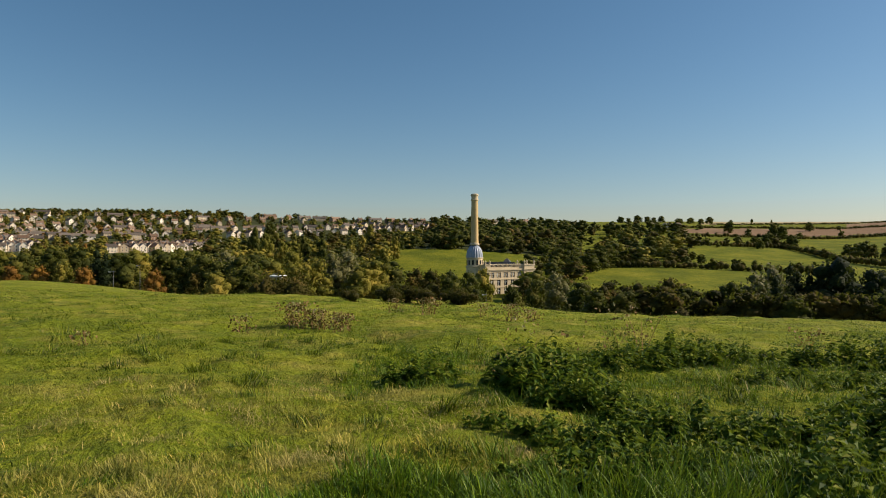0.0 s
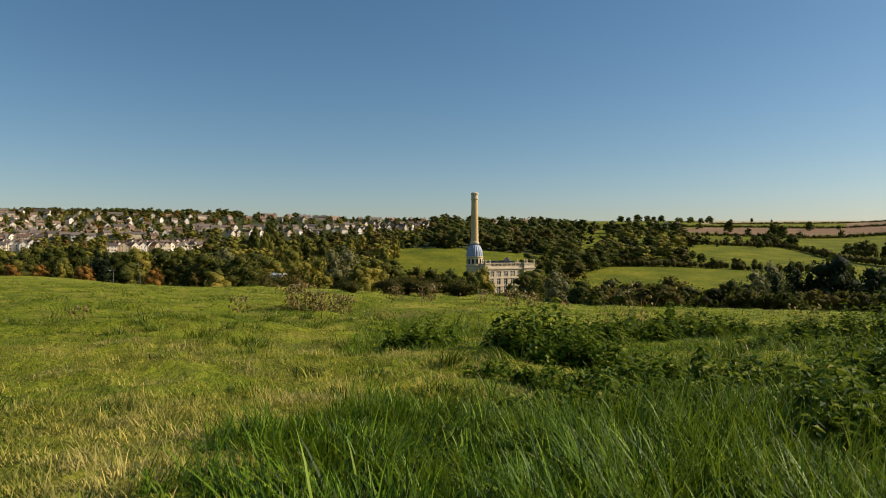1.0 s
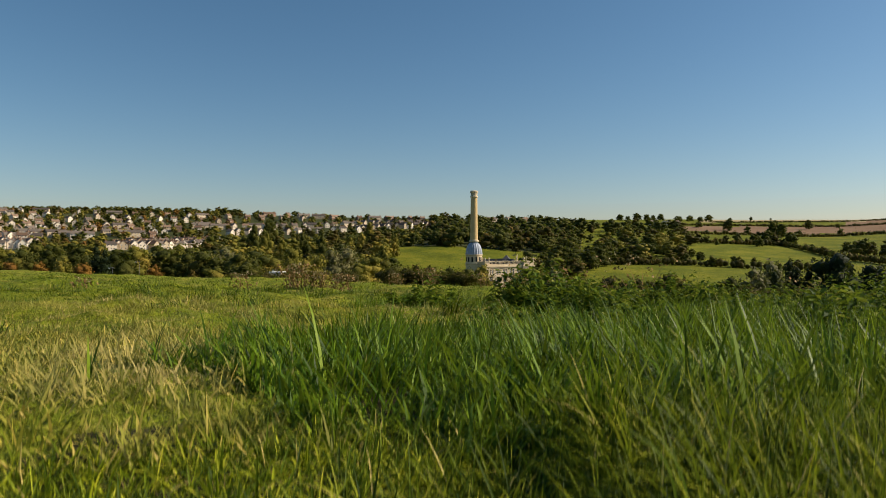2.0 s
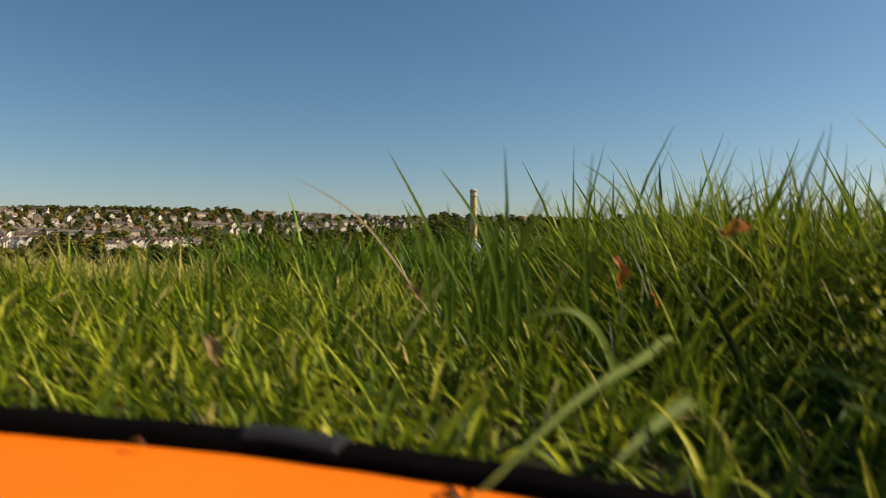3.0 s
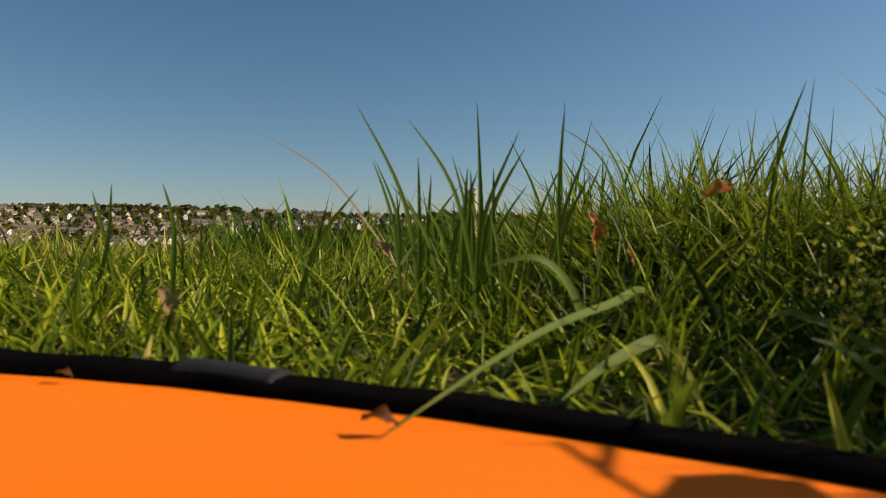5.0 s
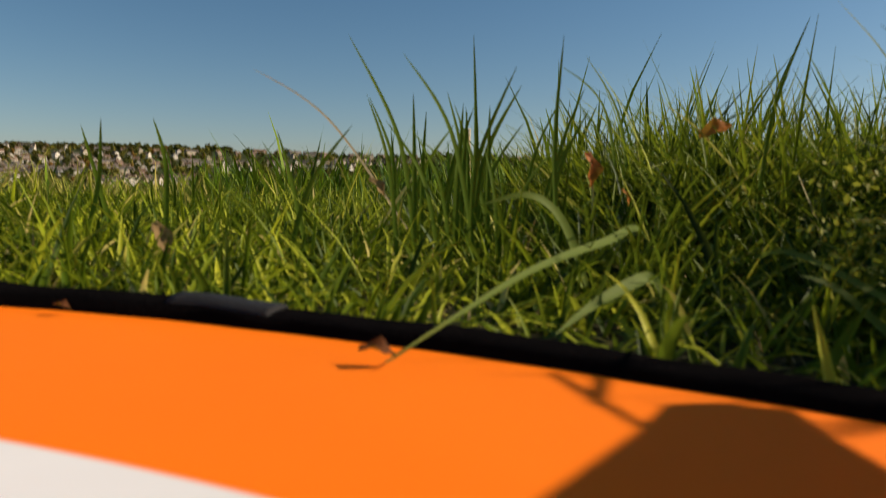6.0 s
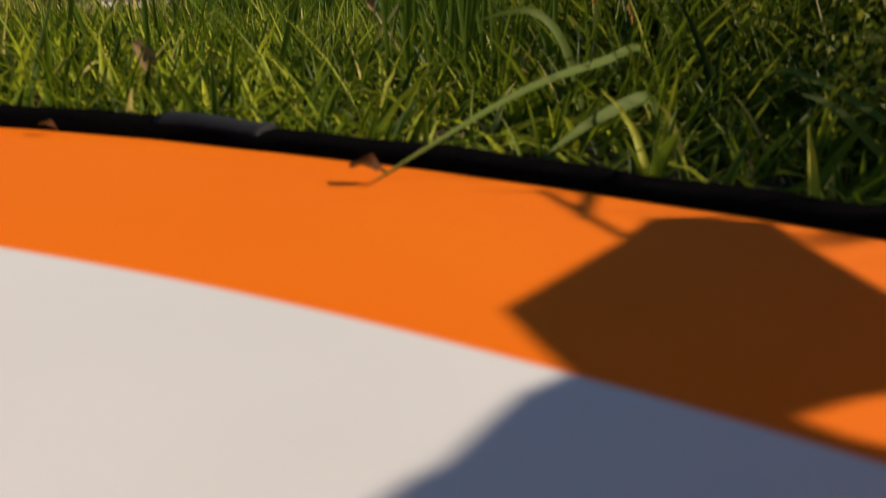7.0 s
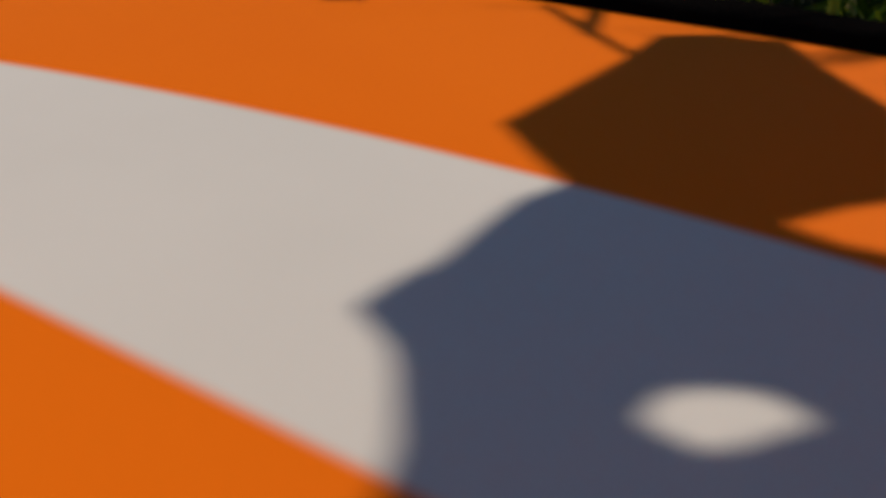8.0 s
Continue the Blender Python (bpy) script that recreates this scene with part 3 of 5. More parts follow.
def tree_meshes(kind, seed):
    """Trunk and crown meshes of a tree 1 m high."""
    rng = np.random.default_rng(seed + 1)
    v, q, t, lobes = crown_of(kind, seed, {"bush": 1500, "conifer": 1100, "willow": 1700}.get(kind, 1200), {"bush": 0.032, "conifer": 0.024}.get(kind, 0.029))
    bm = bmesh.new()
    if kind == "conifer":
        limb(bm, (0, 0, -0.05), (0, 0, 0.9), 0.022, 0.004)
    elif kind == "bush":
        for i in range(5):
            limb(bm, (rng.uniform(-.1, .1), rng.uniform(-.1, .1), -0.05), (rng.uniform(-.4, .4), rng.uniform(-.4, .4), 0.4), 0.025, 0.008, 5)
    else:
        limb(bm, (0, 0, -0.06), (0.01, 0, 0.36), 0.032, 0.022, 7)
        limb(bm, (0.01, 0, 0.36), (0, 0.01, 0.7), 0.022, 0.006)
        for l in lobes[:8]:
            limb(bm, (0, 0, max(0.1, l[2] - 0.25)), (l[0] * 0.8, l[1] * 0.8, l[2]), 0.012, 0.003, 5)
    return bm, mesh("crown", v, q.tolist() + t.tolist(), None, True)


TREES = {}


def tree(kind, mat, x, y, height, wide=1.0, label="", category="tree", group="valley trees"):
    """One tree, its foot on the ground; meshes are shared between trees of one kind."""
    key = (kind, mat.name, random.randrange(3))
    turn = random.uniform(0, 6.28)
    m = Matrix.Translation((x, y, gz(x, y) - 0.02 * height)) @ Matrix.Rotation(turn, 4, "Z") @ Matrix.Diagonal((height * wide, height * wide, height, 1))
    name = {"bush": "bush", "conifer": "conifer"}.get(kind, "tree")
    if key not in TREES:
        bm, crown = tree_meshes(kind, hash_seed(key))
        root = thing(name, label, category, m, group)
        part("trunk", bm, BARK, root, "brown branching trunk")
        part("crown", crown, mat, root)
        TREES[key] = root
        return root
    t = copy_thing(TREES[key], Matrix())
    t.matrix_basis = m
    return tagged(t, label, category, group)


def hash_seed(key):
    return sum(ord(c) * (i + 3) for i, c in enumerate(key[0] + key[1])) + 977 * key[2]

LEAFY = "leafy broad-crowned green tree in the valley"
AUTUMNAL = "small roadside tree turned orange-brown in autumn"
EVERGREEN = "dark narrow conifer standing among broadleaf trees"
PALE = "pale grey-green willow at the foot of the pasture"
SHRUB = "dense dark green hawthorn bush at the pasture's edge"
HAWTHORN = "dense dark hawthorn tree in the hedge line"
DARK = "tall very dark evergreen tree by the hedge"
random.seed(5)
tree("round", AUTUMN, -152.0, 235.0, 11.6, 0.9, AUTUMNAL)
tree("round", AUTUMN, -141.7, 235.0, 11.9, 0.9, AUTUMNAL)
tree("round", ASH, -133.4, 235.0, 13.3, 0.9, LEAFY)
tree("round", AUTUMN, -126.2, 235.0, 12.4, 0.9, AUTUMNAL)
tree("round", AUTUMN, -101.6, 235.0, 13.8, 0.9, AUTUMNAL)
tree("round", HEDGE, -87.1, 235.0, 13.0, 0.9, LEAFY)
tree("conifer", CONIFER, -126.6, 245.0, 18.8, 1.1, EVERGREEN, "conifer")
tree("conifer", CONIFER, -121.2, 240.0, 17.9, 1.0, EVERGREEN, "conifer")
tree("oak", OAK, -157.1, 250.0, 15.5, 1.1, LEAFY)
tree("oak", OAK, -152.5, 262.0, 17.4, 1.1, LEAFY)
tree("oak", OAK, -119.2, 248.0, 18.0, 1.1, LEAFY)
tree("oak", ASH, -116.1, 255.0, 19.8, 1.1, LEAFY)
tree("oak", OAK, -109.3, 262.0, 20.7, 1.1, LEAFY)
tree("oak", ASH, -104.7, 270.0, 21.4, 1.1, LEAFY)
tree("oak", OAK, -154.7, 280.0, 18.3, 1.1, LEAFY)
tree("oak", OAK, -177.3, 290.0, 17.1, 1.1, LEAFY)
tree("oak", ASH, -177.6, 270.0, 16.6, 1.1, LEAFY)
tree("willow", WILLOW, -83.1, 255.0, 21.4, 0.9, PALE)
tree("willow", WILLOW, -38.1, 262.0, 23.4, 1.0, PALE)
tree("willow", WILLOW, -42.7, 258.0, 21.8, 0.8, PALE)
tree("willow", ASH, -44.6, 236.0, 18.6, 0.9, LEAFY)
tree("willow", ASH, -48.8, 232.0, 16.9, 0.9, LEAFY)
tree("willow", ASH, -68.2, 300.0, 21.0, 0.9, LEAFY)
tree("oak", OAK, -92.7, 250.0, 20.4, 1.1, LEAFY)
tree("oak", OAK, -83.9, 240.0, 19.6, 1.1, LEAFY)
tree("oak", OAK, -71.8, 240.0, 19.1, 1.1, LEAFY)
tree("oak", OAK, -71.7, 258.0, 19.9, 1.1, LEAFY)
tree("oak", ASH, -67.3, 262.0, 18.4, 1.1, LEAFY)
tree("oak", ASH, -26.2, 250.0, 20.0, 1.1, LEAFY)
tree("oak", OAK, -20.5, 258.0, 19.6, 1.1, LEAFY)
tree("oak", ASH, -29.2, 240.0, 17.2, 1.1, LEAFY)
tree("oak", OAK, -68.2, 228.0, 15.7, 1.1, LEAFY)
tree("oak", ASH, -75.1, 220.0, 13.8, 1.1, LEAFY)
tree("round", ASH, -100.7, 420.0, 19.2, 0.62, LEAFY)
tree("round", OAK, -92.7, 450.0, 21.7, 0.62, LEAFY)
tree("round", ASH, -124.6, 470.0, 23.0, 0.62, LEAFY)
tree("round", OAK, -146.7, 520.0, 26.4, 0.62, LEAFY)
tree("round", OAK, -77.7, 430.0, 20.1, 0.62, LEAFY)
tree("round", ASH, -60.9, 440.0, 17.8, 0.62, LEAFY)
tree("round", ASH, -61.0, 560.0, 20.4, 0.62, LEAFY)
tree("round", ASH, -58.4, 480.0, 17.0, 0.62, LEAFY)
tree("round", OAK, -154.1, 600.0, 28.7, 0.62, LEAFY)
tree("round", ASH, -33.3, 470.0, 16.2, 0.62, LEAFY)
tree("round", ASH, -32.5, 370.0, 19.8, 0.62, LEAFY)
tree("bush", HEDGE, -3.6, 26.0, 0.6, 1.35, SHRUB, "bush")
tree("bush", HEDGE, -2.1, 27.0, 0.8, 1.35, SHRUB, "bush")
tree("bush", HEDGE, -1.5, 27.5, 0.8, 1.35, SHRUB, "bush")
tree("bush", HEDGE, -0.9, 27.0, 0.7, 1.35, SHRUB, "bush")
tree("bush", HEDGE, 0.4, 26.5, 0.7, 1.35, SHRUB, "bush")
tree("bush", HEDGE, 0.7, 26.0, 0.7, 1.35, SHRUB, "bush")
tree("oak", ASH, 15.7, 262.0, 18.1, 0.75, LEAFY)
tree("oak", OAK, 9.7, 250.0, 16.6, 0.8, LEAFY)
tree("oak", OAK, 3.2, 235.0, 15.0, 0.9, LEAFY)
tree("oak", HEDGE, -3.9, 240.0, 16.7, 0.9, LEAFY)
tree("oak", HEDGE, -10.3, 250.0, 17.4, 0.9, LEAFY)
tree("oak", OAK, 1.3, 262.0, 16.7, 0.9, LEAFY)
tree("willow", WILLOW, 36.5, 215.0, 17.1, 0.75, PALE)
tree("oak", OAK, 31.5, 225.0, 14.6, 0.8, LEAFY)
tree("oak", HEDGE, 29.0, 235.0, 14.8, 0.7, LEAFY)
tree("round", OAK, 20.9, 200.0, 12.7, 0.8, LEAFY)
tree("oak", OAK, 39.5, 190.0, 14.5, 1.0, LEAFY)
tree("round", HEDGE, 39.6, 170.0, 13.3, 1.15, HAWTHORN)
tree("round", HEDGE, 45.2, 175.0, 14.8, 1.15, HAWTHORN)
tree("round", HEDGE, 46.8, 165.0, 14.0, 1.15, HAWTHORN)
tree("round", HEDGE, 49.5, 160.0, 13.1, 1.15, HAWTHORN)
tree("round", HEDGE, 55.5, 160.0, 14.9, 1.15, HAWTHORN)
tree("round", OAK, 57.7, 155.0, 13.0, 1.15, HAWTHORN)
tree("oak", HEDGE, 60.3, 150.0, 11.9, 1.15, HAWTHORN)
tree("round", HEDGE, 50.2, 150.0, 12.6, 1.15, HAWTHORN)
tree("round", OAK, 35.7, 160.0, 11.7, 1.15, HAWTHORN)
tree("round", OAK, 42.8, 158.0, 11.6, 1.15, HAWTHORN)
tree("oak", HEDGE, 48.7, 162.0, 12.2, 1.15, HAWTHORN)
tree("oak", OAK, 64.7, 150.0, 14.0, 0.75, LEAFY)
tree("willow", WILLOW, 83.4, 170.0, 19.0, 0.75, PALE)
tree("willow", WILLOW, 77.5, 165.0, 16.8, 0.75, PALE)
tree("conifer", CONIFER, 98.5, 190.0, 20.3, 1.0, EVERGREEN, "conifer")
tree("conifer", CONIFER, 90.2, 170.0, 17.6, 1.0, EVERGREEN, "conifer")
tree("conifer", CONIFER, 91.7, 168.0, 16.5, 1.0, EVERGREEN, "conifer")
tree("conifer", CONIFER, 74.5, 150.0, 15.2, 1.0, EVERGREEN, "conifer")
tree("oak", CONIFER, 96.3, 165.0, 20.9, 0.85, DARK)
tree("oak", CONIFER, 100.2, 168.0, 19.9, 0.8, DARK)
tree("oak", CONIFER, 96.8, 150.0, 17.6, 0.8, DARK)
tree("oak", CONIFER, 100.6, 152.0, 17.1, 0.8, DARK)
tree("round", HEDGE, 64.6, 140.0, 11.2, 1.1, HAWTHORN)
tree("round", HEDGE, 70.6, 138.0, 10.8, 1.1, HAWTHORN)
tree("round", HEDGE, 72.5, 135.0, 10.6, 1.1, HAWTHORN)
tree("round", HEDGE, 74.8, 133.0, 11.0, 1.1, HAWTHORN)
tree("round", HEDGE, 79.7, 130.0, 10.7, 1.1, HAWTHORN)
tree("round", HEDGE, 81.7, 128.0, 10.3, 1.1, HAWTHORN)
tree("willow", OAK, 84.4, 128.0, 11.1, 1.1, HAWTHORN)
tree("round", HEDGE, 61.9, 142.0, 10.3, 1.1, HAWTHORN)
tree("round", HEDGE, 67.1, 138.0, 10.5, 1.1, HAWTHORN)
tree("round", OAK, 69.2, 132.0, 10.1, 1.1, HAWTHORN)
tree("round", HEDGE, 77.6, 132.0, 10.9, 1.1, HAWTHORN)
tree("round", OAK, 81.4, 130.0, 10.6, 1.1, HAWTHORN)
tree("oak", OAK, 89.7, 470.0, 18.2, 1.35, LEAFY)
tree("oak", OAK, 76.6, 430.0, 15.4, 1.35, LEAFY)
tree("oak", OAK, 118.0, 480.0, 15.0, 1.35, LEAFY)
tree("oak", OAK, 104.9, 450.0, 13.9, 1.35, LEAFY)
tree("oak", ASH, 176.2, 640.0, 18.2, 1.35, LEAFY)
tree("oak", ASH, 136.6, 520.0, 12.7, 1.35, LEAFY)
tree("oak", OAK, 146.1, 500.0, 11.7, 1.35, LEAFY)
tree("oak", OAK, 173.1, 560.0, 15.0, 1.35, LEAFY)
tree("oak", ASH, 176.0, 540.0, 13.2, 1.35, LEAFY)
tree("oak", ASH, 176.1, 520.0, 12.7, 1.35, LEAFY)
tree("oak", OAK, 94.8, 430.0, 12.4, 1.35, LEAFY)
tree("oak", OAK, 80.0, 410.0, 12.4, 1.35, LEAFY)
tree("oak", OAK, 133.4, 470.0, 9.1, 1.35, LEAFY)
tree("oak", OAK, 190.7, 530.0, 9.6, 1.35, LEAFY)
tree("oak", OAK, 193.7, 520.0, 6.8, 1.35, LEAFY)
tree("oak", OAK, 192.6, 500.0, 6.8, 1.35, LEAFY)
tree("oak", OAK, 384.6, 900.0, 15.7, 1.1, LEAFY)
tree("oak", OAK, 405.8, 820.0, 19.8, 1.1, LEAFY)
tree("oak", OAK, 406.1, 800.0, 17.0, 1.1, LEAFY)
tree("oak", OAK, 340.5, 700.0, 15.0, 1.1, LEAFY)
tree("oak", OAK, 359.0, 690.0, 14.7, 1.1, LEAFY)
tree("oak", OAK, 519.9, 950.0, 13.8, 1.1, LEAFY)
tree("oak", OAK, 321.1, 690.0, 11.2, 1.1, LEAFY)
tree("oak", OAK, 302.1, 680.0, 7.4, 1.1, LEAFY)
tree("oak", OAK, 266.8, 650.0, 4.7, 1.1, LEAFY)
tree("oak", OAK, 580.2, 980.0, 6.4, 1.1, LEAFY)
tree("oak", OAK, 592.7, 960.0, 0.6, 1.1, LEAFY)
tree("oak", OAK, 608.9, 960.0, 0.7, 1.1, LEAFY)
tree("oak", OAK, 629.2, 960.0, 1.3, 1.1, LEAFY)
tree("oak", OAK, 312.7, 660.0, 9.1, 1.1, LEAFY)
tree("oak", OAK, 368.9, 610.0, 10.7, 1.2, LEAFY)
tree("oak", OAK, 385.4, 620.0, 11.0, 1.2, LEAFY)
tree("oak", OAK, 398.5, 620.0, 9.7, 1.2, LEAFY)
tree("oak", OAK, 395.8, 600.0, 6.6, 1.2, LEAFY)
tree("oak", OAK, 361.8, 590.0, 5.4, 1.2, LEAFY)
tree("oak", OAK, 375.2, 580.0, 4.3, 1.2, LEAFY)
tree("round", OAK, 204.8, 470.0, 7.5, 1.0, LEAFY)
tree("round", OAK, 218.7, 470.0, 7.5, 1.0, LEAFY)
tree("round", OAK, 206.3, 460.0, 6.1, 1.0, LEAFY)
tree("round", OAK, 190.9, 470.0, 5.1, 1.0, LEAFY)
tree("oak", OAK, 326.2, 1230.0, 11.8, 1.55, LEAFY)
tree("oak", OAK, 340.7, 1230.0, 8.8, 1.53, LEAFY)
tree("oak", OAK, 360.3, 1240.0, 14.0, 1.43, LEAFY)
tree("oak", OAK, 378.1, 1240.0, 11.9, 1.4, LEAFY)
tree("oak", OAK, 390.6, 1240.0, 9.8, 1.5, LEAFY)
tree("oak", OAK, 404.3, 1240.0, 12.0, 1.46, LEAFY)
tree("oak", OAK, 408.9, 1150.0, 8.2, 1.38, LEAFY)
tree("oak", OAK, 425.4, 1150.0, 10.7, 1.55, LEAFY)
tree("oak", OAK, 442.9, 1150.0, 9.0, 1.53, LEAFY)
tree("oak", OAK, 461.5, 1160.0, 12.3, 1.43, LEAFY)
tree("oak", OAK, 342.9, 1000.0, 5.5, 1.5, LEAFY)
tree("oak", OAK, 379.5, 1080.0, 10.6, 1.5, LEAFY)
tree("oak", OAK, 553.4, 1200.0, 7.6, 0.9, LEAFY)
tree("oak", OAK, 588.9, 1200.0, 5.4, 0.9, LEAFY)
tree("oak", OAK, 515.9, 1200.0, 5.6, 1.5, LEAFY)
tree("bush", HEDGE, -53.0, 200.0, 12.8, 1.0, SHRUB, "bush")
tree("bush", HEDGE, -51.4, 200.0, 12.3, 1.0, SHRUB, "bush")
tree("bush", HEDGE, -49.8, 200.0, 12.5, 1.0, SHRUB, "bush")
tree("bush", HEDGE, -48.1, 200.0, 12.4, 1.0, SHRUB, "bush")
tree("bush", HEDGE, -46.6, 200.0, 13.5, 1.0, SHRUB, "bush")


PROTO = {}


def proto(kind, k):
    if (kind, k) not in PROTO:
        v, q, t, _ = crown_of(kind, 400 + 17 * k + len(kind), 100, 0.064, 7)
        n = len(v)
        a = np.arange(5) * 2 * np.pi / 5
        trunk = np.concatenate([np.c_[0.03 * np.cos(a), 0.03 * np.sin(a), np.full(5, -0.06)], np.c_[0.012 * np.cos(a), 0.012 * np.sin(a), np.full(5, 0.6)]])
        side = np.stack([n + np.arange(5), n + (np.arange(5) + 1) % 5, n + 5 + (np.arange(5) + 1) % 5, n + 5 + np.arange(5)], 1)
        PROTO[kind, k] = np.concatenate([v, trunk]), np.concatenate([q, side]), t
    return PROTO[kind, k]


def plant(name, label, spots, mat):
    """Join trees at spots (kind, x, y, height, wide) into one wood."""
    V, Q, T, off = [], [], [], 0
    for i, (kind, x, y, h, wide) in enumerate(spots):
        v, q, t = proto(kind, i % 6)
        c, s = math.cos(i * 2.4), math.sin(i * 2.4)
        V.append(np.c_[(v[:, 0] * c - v[:, 1] * s) * h * wide + x, (v[:, 0] * s + v[:, 1] * c) * h * wide + y, v[:, 2] * h + gz(x, y)])
        Q.append(q + off)
        T.append(t + off)
        off += len(v)
    if V:
        faces = np.concatenate(Q).tolist() + np.concatenate(T).tolist()
        tagged(new(name, mesh(name, np.concatenate(V), faces, mat, True)), label, "wood", kind="stuff")


def wood(u0, u1, d0, d1, step, h0, h1, kinds, seed, clear=()):
    """Trees on a jittered grid over a stretch of the valley, outside the clearings."""
    rng = random.Random(seed)
    spots = {}
    d = d0
    while d < d1:
        u = u0
        while u < u1:
            uu, dd = u + rng.uniform(-.4, .4) * step / d, d + rng.uniform(-.4, .4) * step
            u += step / d
            if any(a < uu < b and c < dd < e for a, b, c, e in clear):
                continue
            kind, mat = rng.choice(kinds)
            spots.setdefault(mat.name, (mat, []))[1].append((kind, uu * dd, dd, rng.uniform(h0, h1) * rng.choice((0.7, 0.9, 1, 1.15)), rng.uniform(1.2, 1.8)))
        d += step
    for mat, s in spots.values():
        plant("woodland", "dense mixed woodland on the valley side", s, mat)


def tree_row(points, step, h0, h1, kinds, seed):
    """A line of hedgerow trees."""
    rng = random.Random(seed)
    spots = {}
    for (x0, y0), (x1, y1) in zip(points, points[1:]):
        k = max(1, int(math.hypot(x1 - x0, y1 - y0) / step))
        for i in range(k):
            t = (i + rng.uniform(0, 1)) / k
            kind, mat = rng.choice(kinds)
            spots.setdefault(mat.name, (mat, []))[1].append((kind, x0 + (x1 - x0) * t, y0 + (y1 - y0) * t + rng.uniform(-3, 3), rng.uniform(h0, h1), rng.uniform(0.9, 1.3)))
    for mat, s in spots.values():
        plant("hedgerow_trees", "line of dark hedgerow trees between fields", s, mat)


OLIVE = [("oak", ASH), ("round", ASH), ("oak", OAK), ("round", HEDGE), ("oak", ASH)]
MIXED = [("oak", OAK), ("oak", OAK), ("round", OAK), ("round", ASH), ("oak", ASH), ("round", HEDGE), ("tall", OAK), ("oak", HEDGE)]
DARKMIX = [("oak", OAK), ("round", OAK), ("oak", HEDGE), ("oak", OAK)]
wood(-0.70, -0.30, 268, 400, 15, 7, 11, OLIVE, 11)
wood(-0.70, -0.30, 400, 500, 15, 4.5, 7.5, OLIVE, 22, [(-0.70, -0.60, 440, 500), (-0.5, -0.38, 470, 500)])
wood(-0.60, -0.50, 480, 640, 16, 6, 8.5, OLIVE, 25)
wood(-0.36, -0.30, 500, 700, 16, 7, 10, OLIVE, 26)
wood(-0.34, -0.08, 285, 640, 15, 7, 12, OLIVE, 12, [(-0.275, -0.215, 395, 445)])
wood(0.0, 0.17, 532, 720, 15, 11, 15, DARKMIX, 14)
wood(-0.09, 0.0, 532, 720, 15, 7, 10, MIXED, 27)
wood(0.0, 0.20, 720, 1060, 27, 11, 15, DARKMIX, 15)
wood(0.13, 0.22, 385, 445, 13, 8, 12, DARKMIX, 16)
wood(0.13, 0.20, 300, 345, 12, 9, 12, DARKMIX, 23)
wood(0.17, 0.38, 470, 650, 22, 8, 13, DARKMIX + MIXED, 24, [(0.355, 0.40, 480, 640), (0.28, 0.33, 560, 600)])
wood(0.17, 0.38, 680, 960, 33, 10, 15, DARKMIX, 20, [(0.21, 0.29, 690, 760), (0.36, 0.4, 700, 780)])
wood(-0.72, -0.34, 565, 1130, 20, 5, 9, MIXED + [("round", AUTUMN)], 17, [(-0.47, -0.34, 560, 660), (-0.72, -0.61, 560, 600)])
wood(-0.34, 0.0, 640, 1130, 23, 5, 9, MIXED, 21)
wood(-0.72, -0.30, 1165, 1225, 15, 9, 13, DARKMIX, 18)
wood(-0.28, 0.16, 1130, 1160, 30, 6, 10, DARKMIX, 19)


def hedge(points, height, width, seed, mat=HEDGE):
    """A field hedge along a line, of leaf clumps on many small lobes."""
    rng = np.random.default_rng(seed)
    lobes = []
    for (x0, y0), (x1, y1) in zip(points, points[1:]):
        k = max(2, int(math.hypot(x1 - x0, y1 - y0) / (width * 0.7)))
        for i in range(k):
            t = (i + rng.uniform(-.3, .3)) / k
            x, y = x0 + (x1 - x0) * t, y0 + (y1 - y0) * t
            h = height * rng.uniform(0.6, 1.25)
            lobes.append((x, y, gz(x, y) + h * 0.45, width * rng.uniform(.5, .8), width * rng.uniform(.5, .8), h * 0.6))
    p, n = crown_points(lobes, 140 * len(lobes), rng, 0.3)
    v, f = cards(p, n, 0.25, rng, 1.0)
    mv, mf = masses(lobes, rng, 0.70)
    return tagged(new("hedge", mesh("hedge", np.concatenate([v, mv]), f.tolist() + (mf + len(v)).tolist(), mat, True)), "rough dark green field hedge between pastures", "hedge", kind="stuff")


def line(u0, d0, u1, d1, k=6):
    return [((u0 + (u1 - u0) * i / k) * (d0 + (d1 - d0) * i / k), d0 + (d1 - d0) * i / k) for i in range(k + 1)]


hedge(line(-0.12, 150, 0.24, 145), 4.0, 3.6, 31)
hedge(line(0.22, 138, 0.70, 122), 3.3, 3.2, 32)
hedge(line(0.16, 462, 0.58, 455), 6.0, 5.0, 33)
hedge(line(0.50, 700, 0.59, 555), 6.0, 5.0, 34)
hedge(line(0.59, 555, 0.70, 470), 6.0, 5.0, 39)
hedge(line(0.34, 655, 0.52, 690), 6.0, 5.0, 35)
hedge(line(0.34, 805, 0.72, 850), 5.0, 5.0, 36)
hedge(line(0.36, 1000, 0.72, 1005), 4.0, 5.0, 37)
hedge(line(0.40, 1125, 0.72, 1120), 3.0, 5.0, 38)
hedge(line(-0.70, 235, -0.10, 225), 6.0, 4.0, 40)
tree_row(line(0.16, 465, 0.54, 460), 13, 5, 9, DARKMIX, 43)
tree_row(line(0.33, 650, 0.52, 700), 12, 7, 12, DARKMIX, 44)
tree_row(line(0.50, 700, 0.58, 570), 16, 5, 8, DARKMIX, 45)
tree_row(line(0.60, 590, 0.72, 560), 9, 10, 15, DARKMIX, 46)
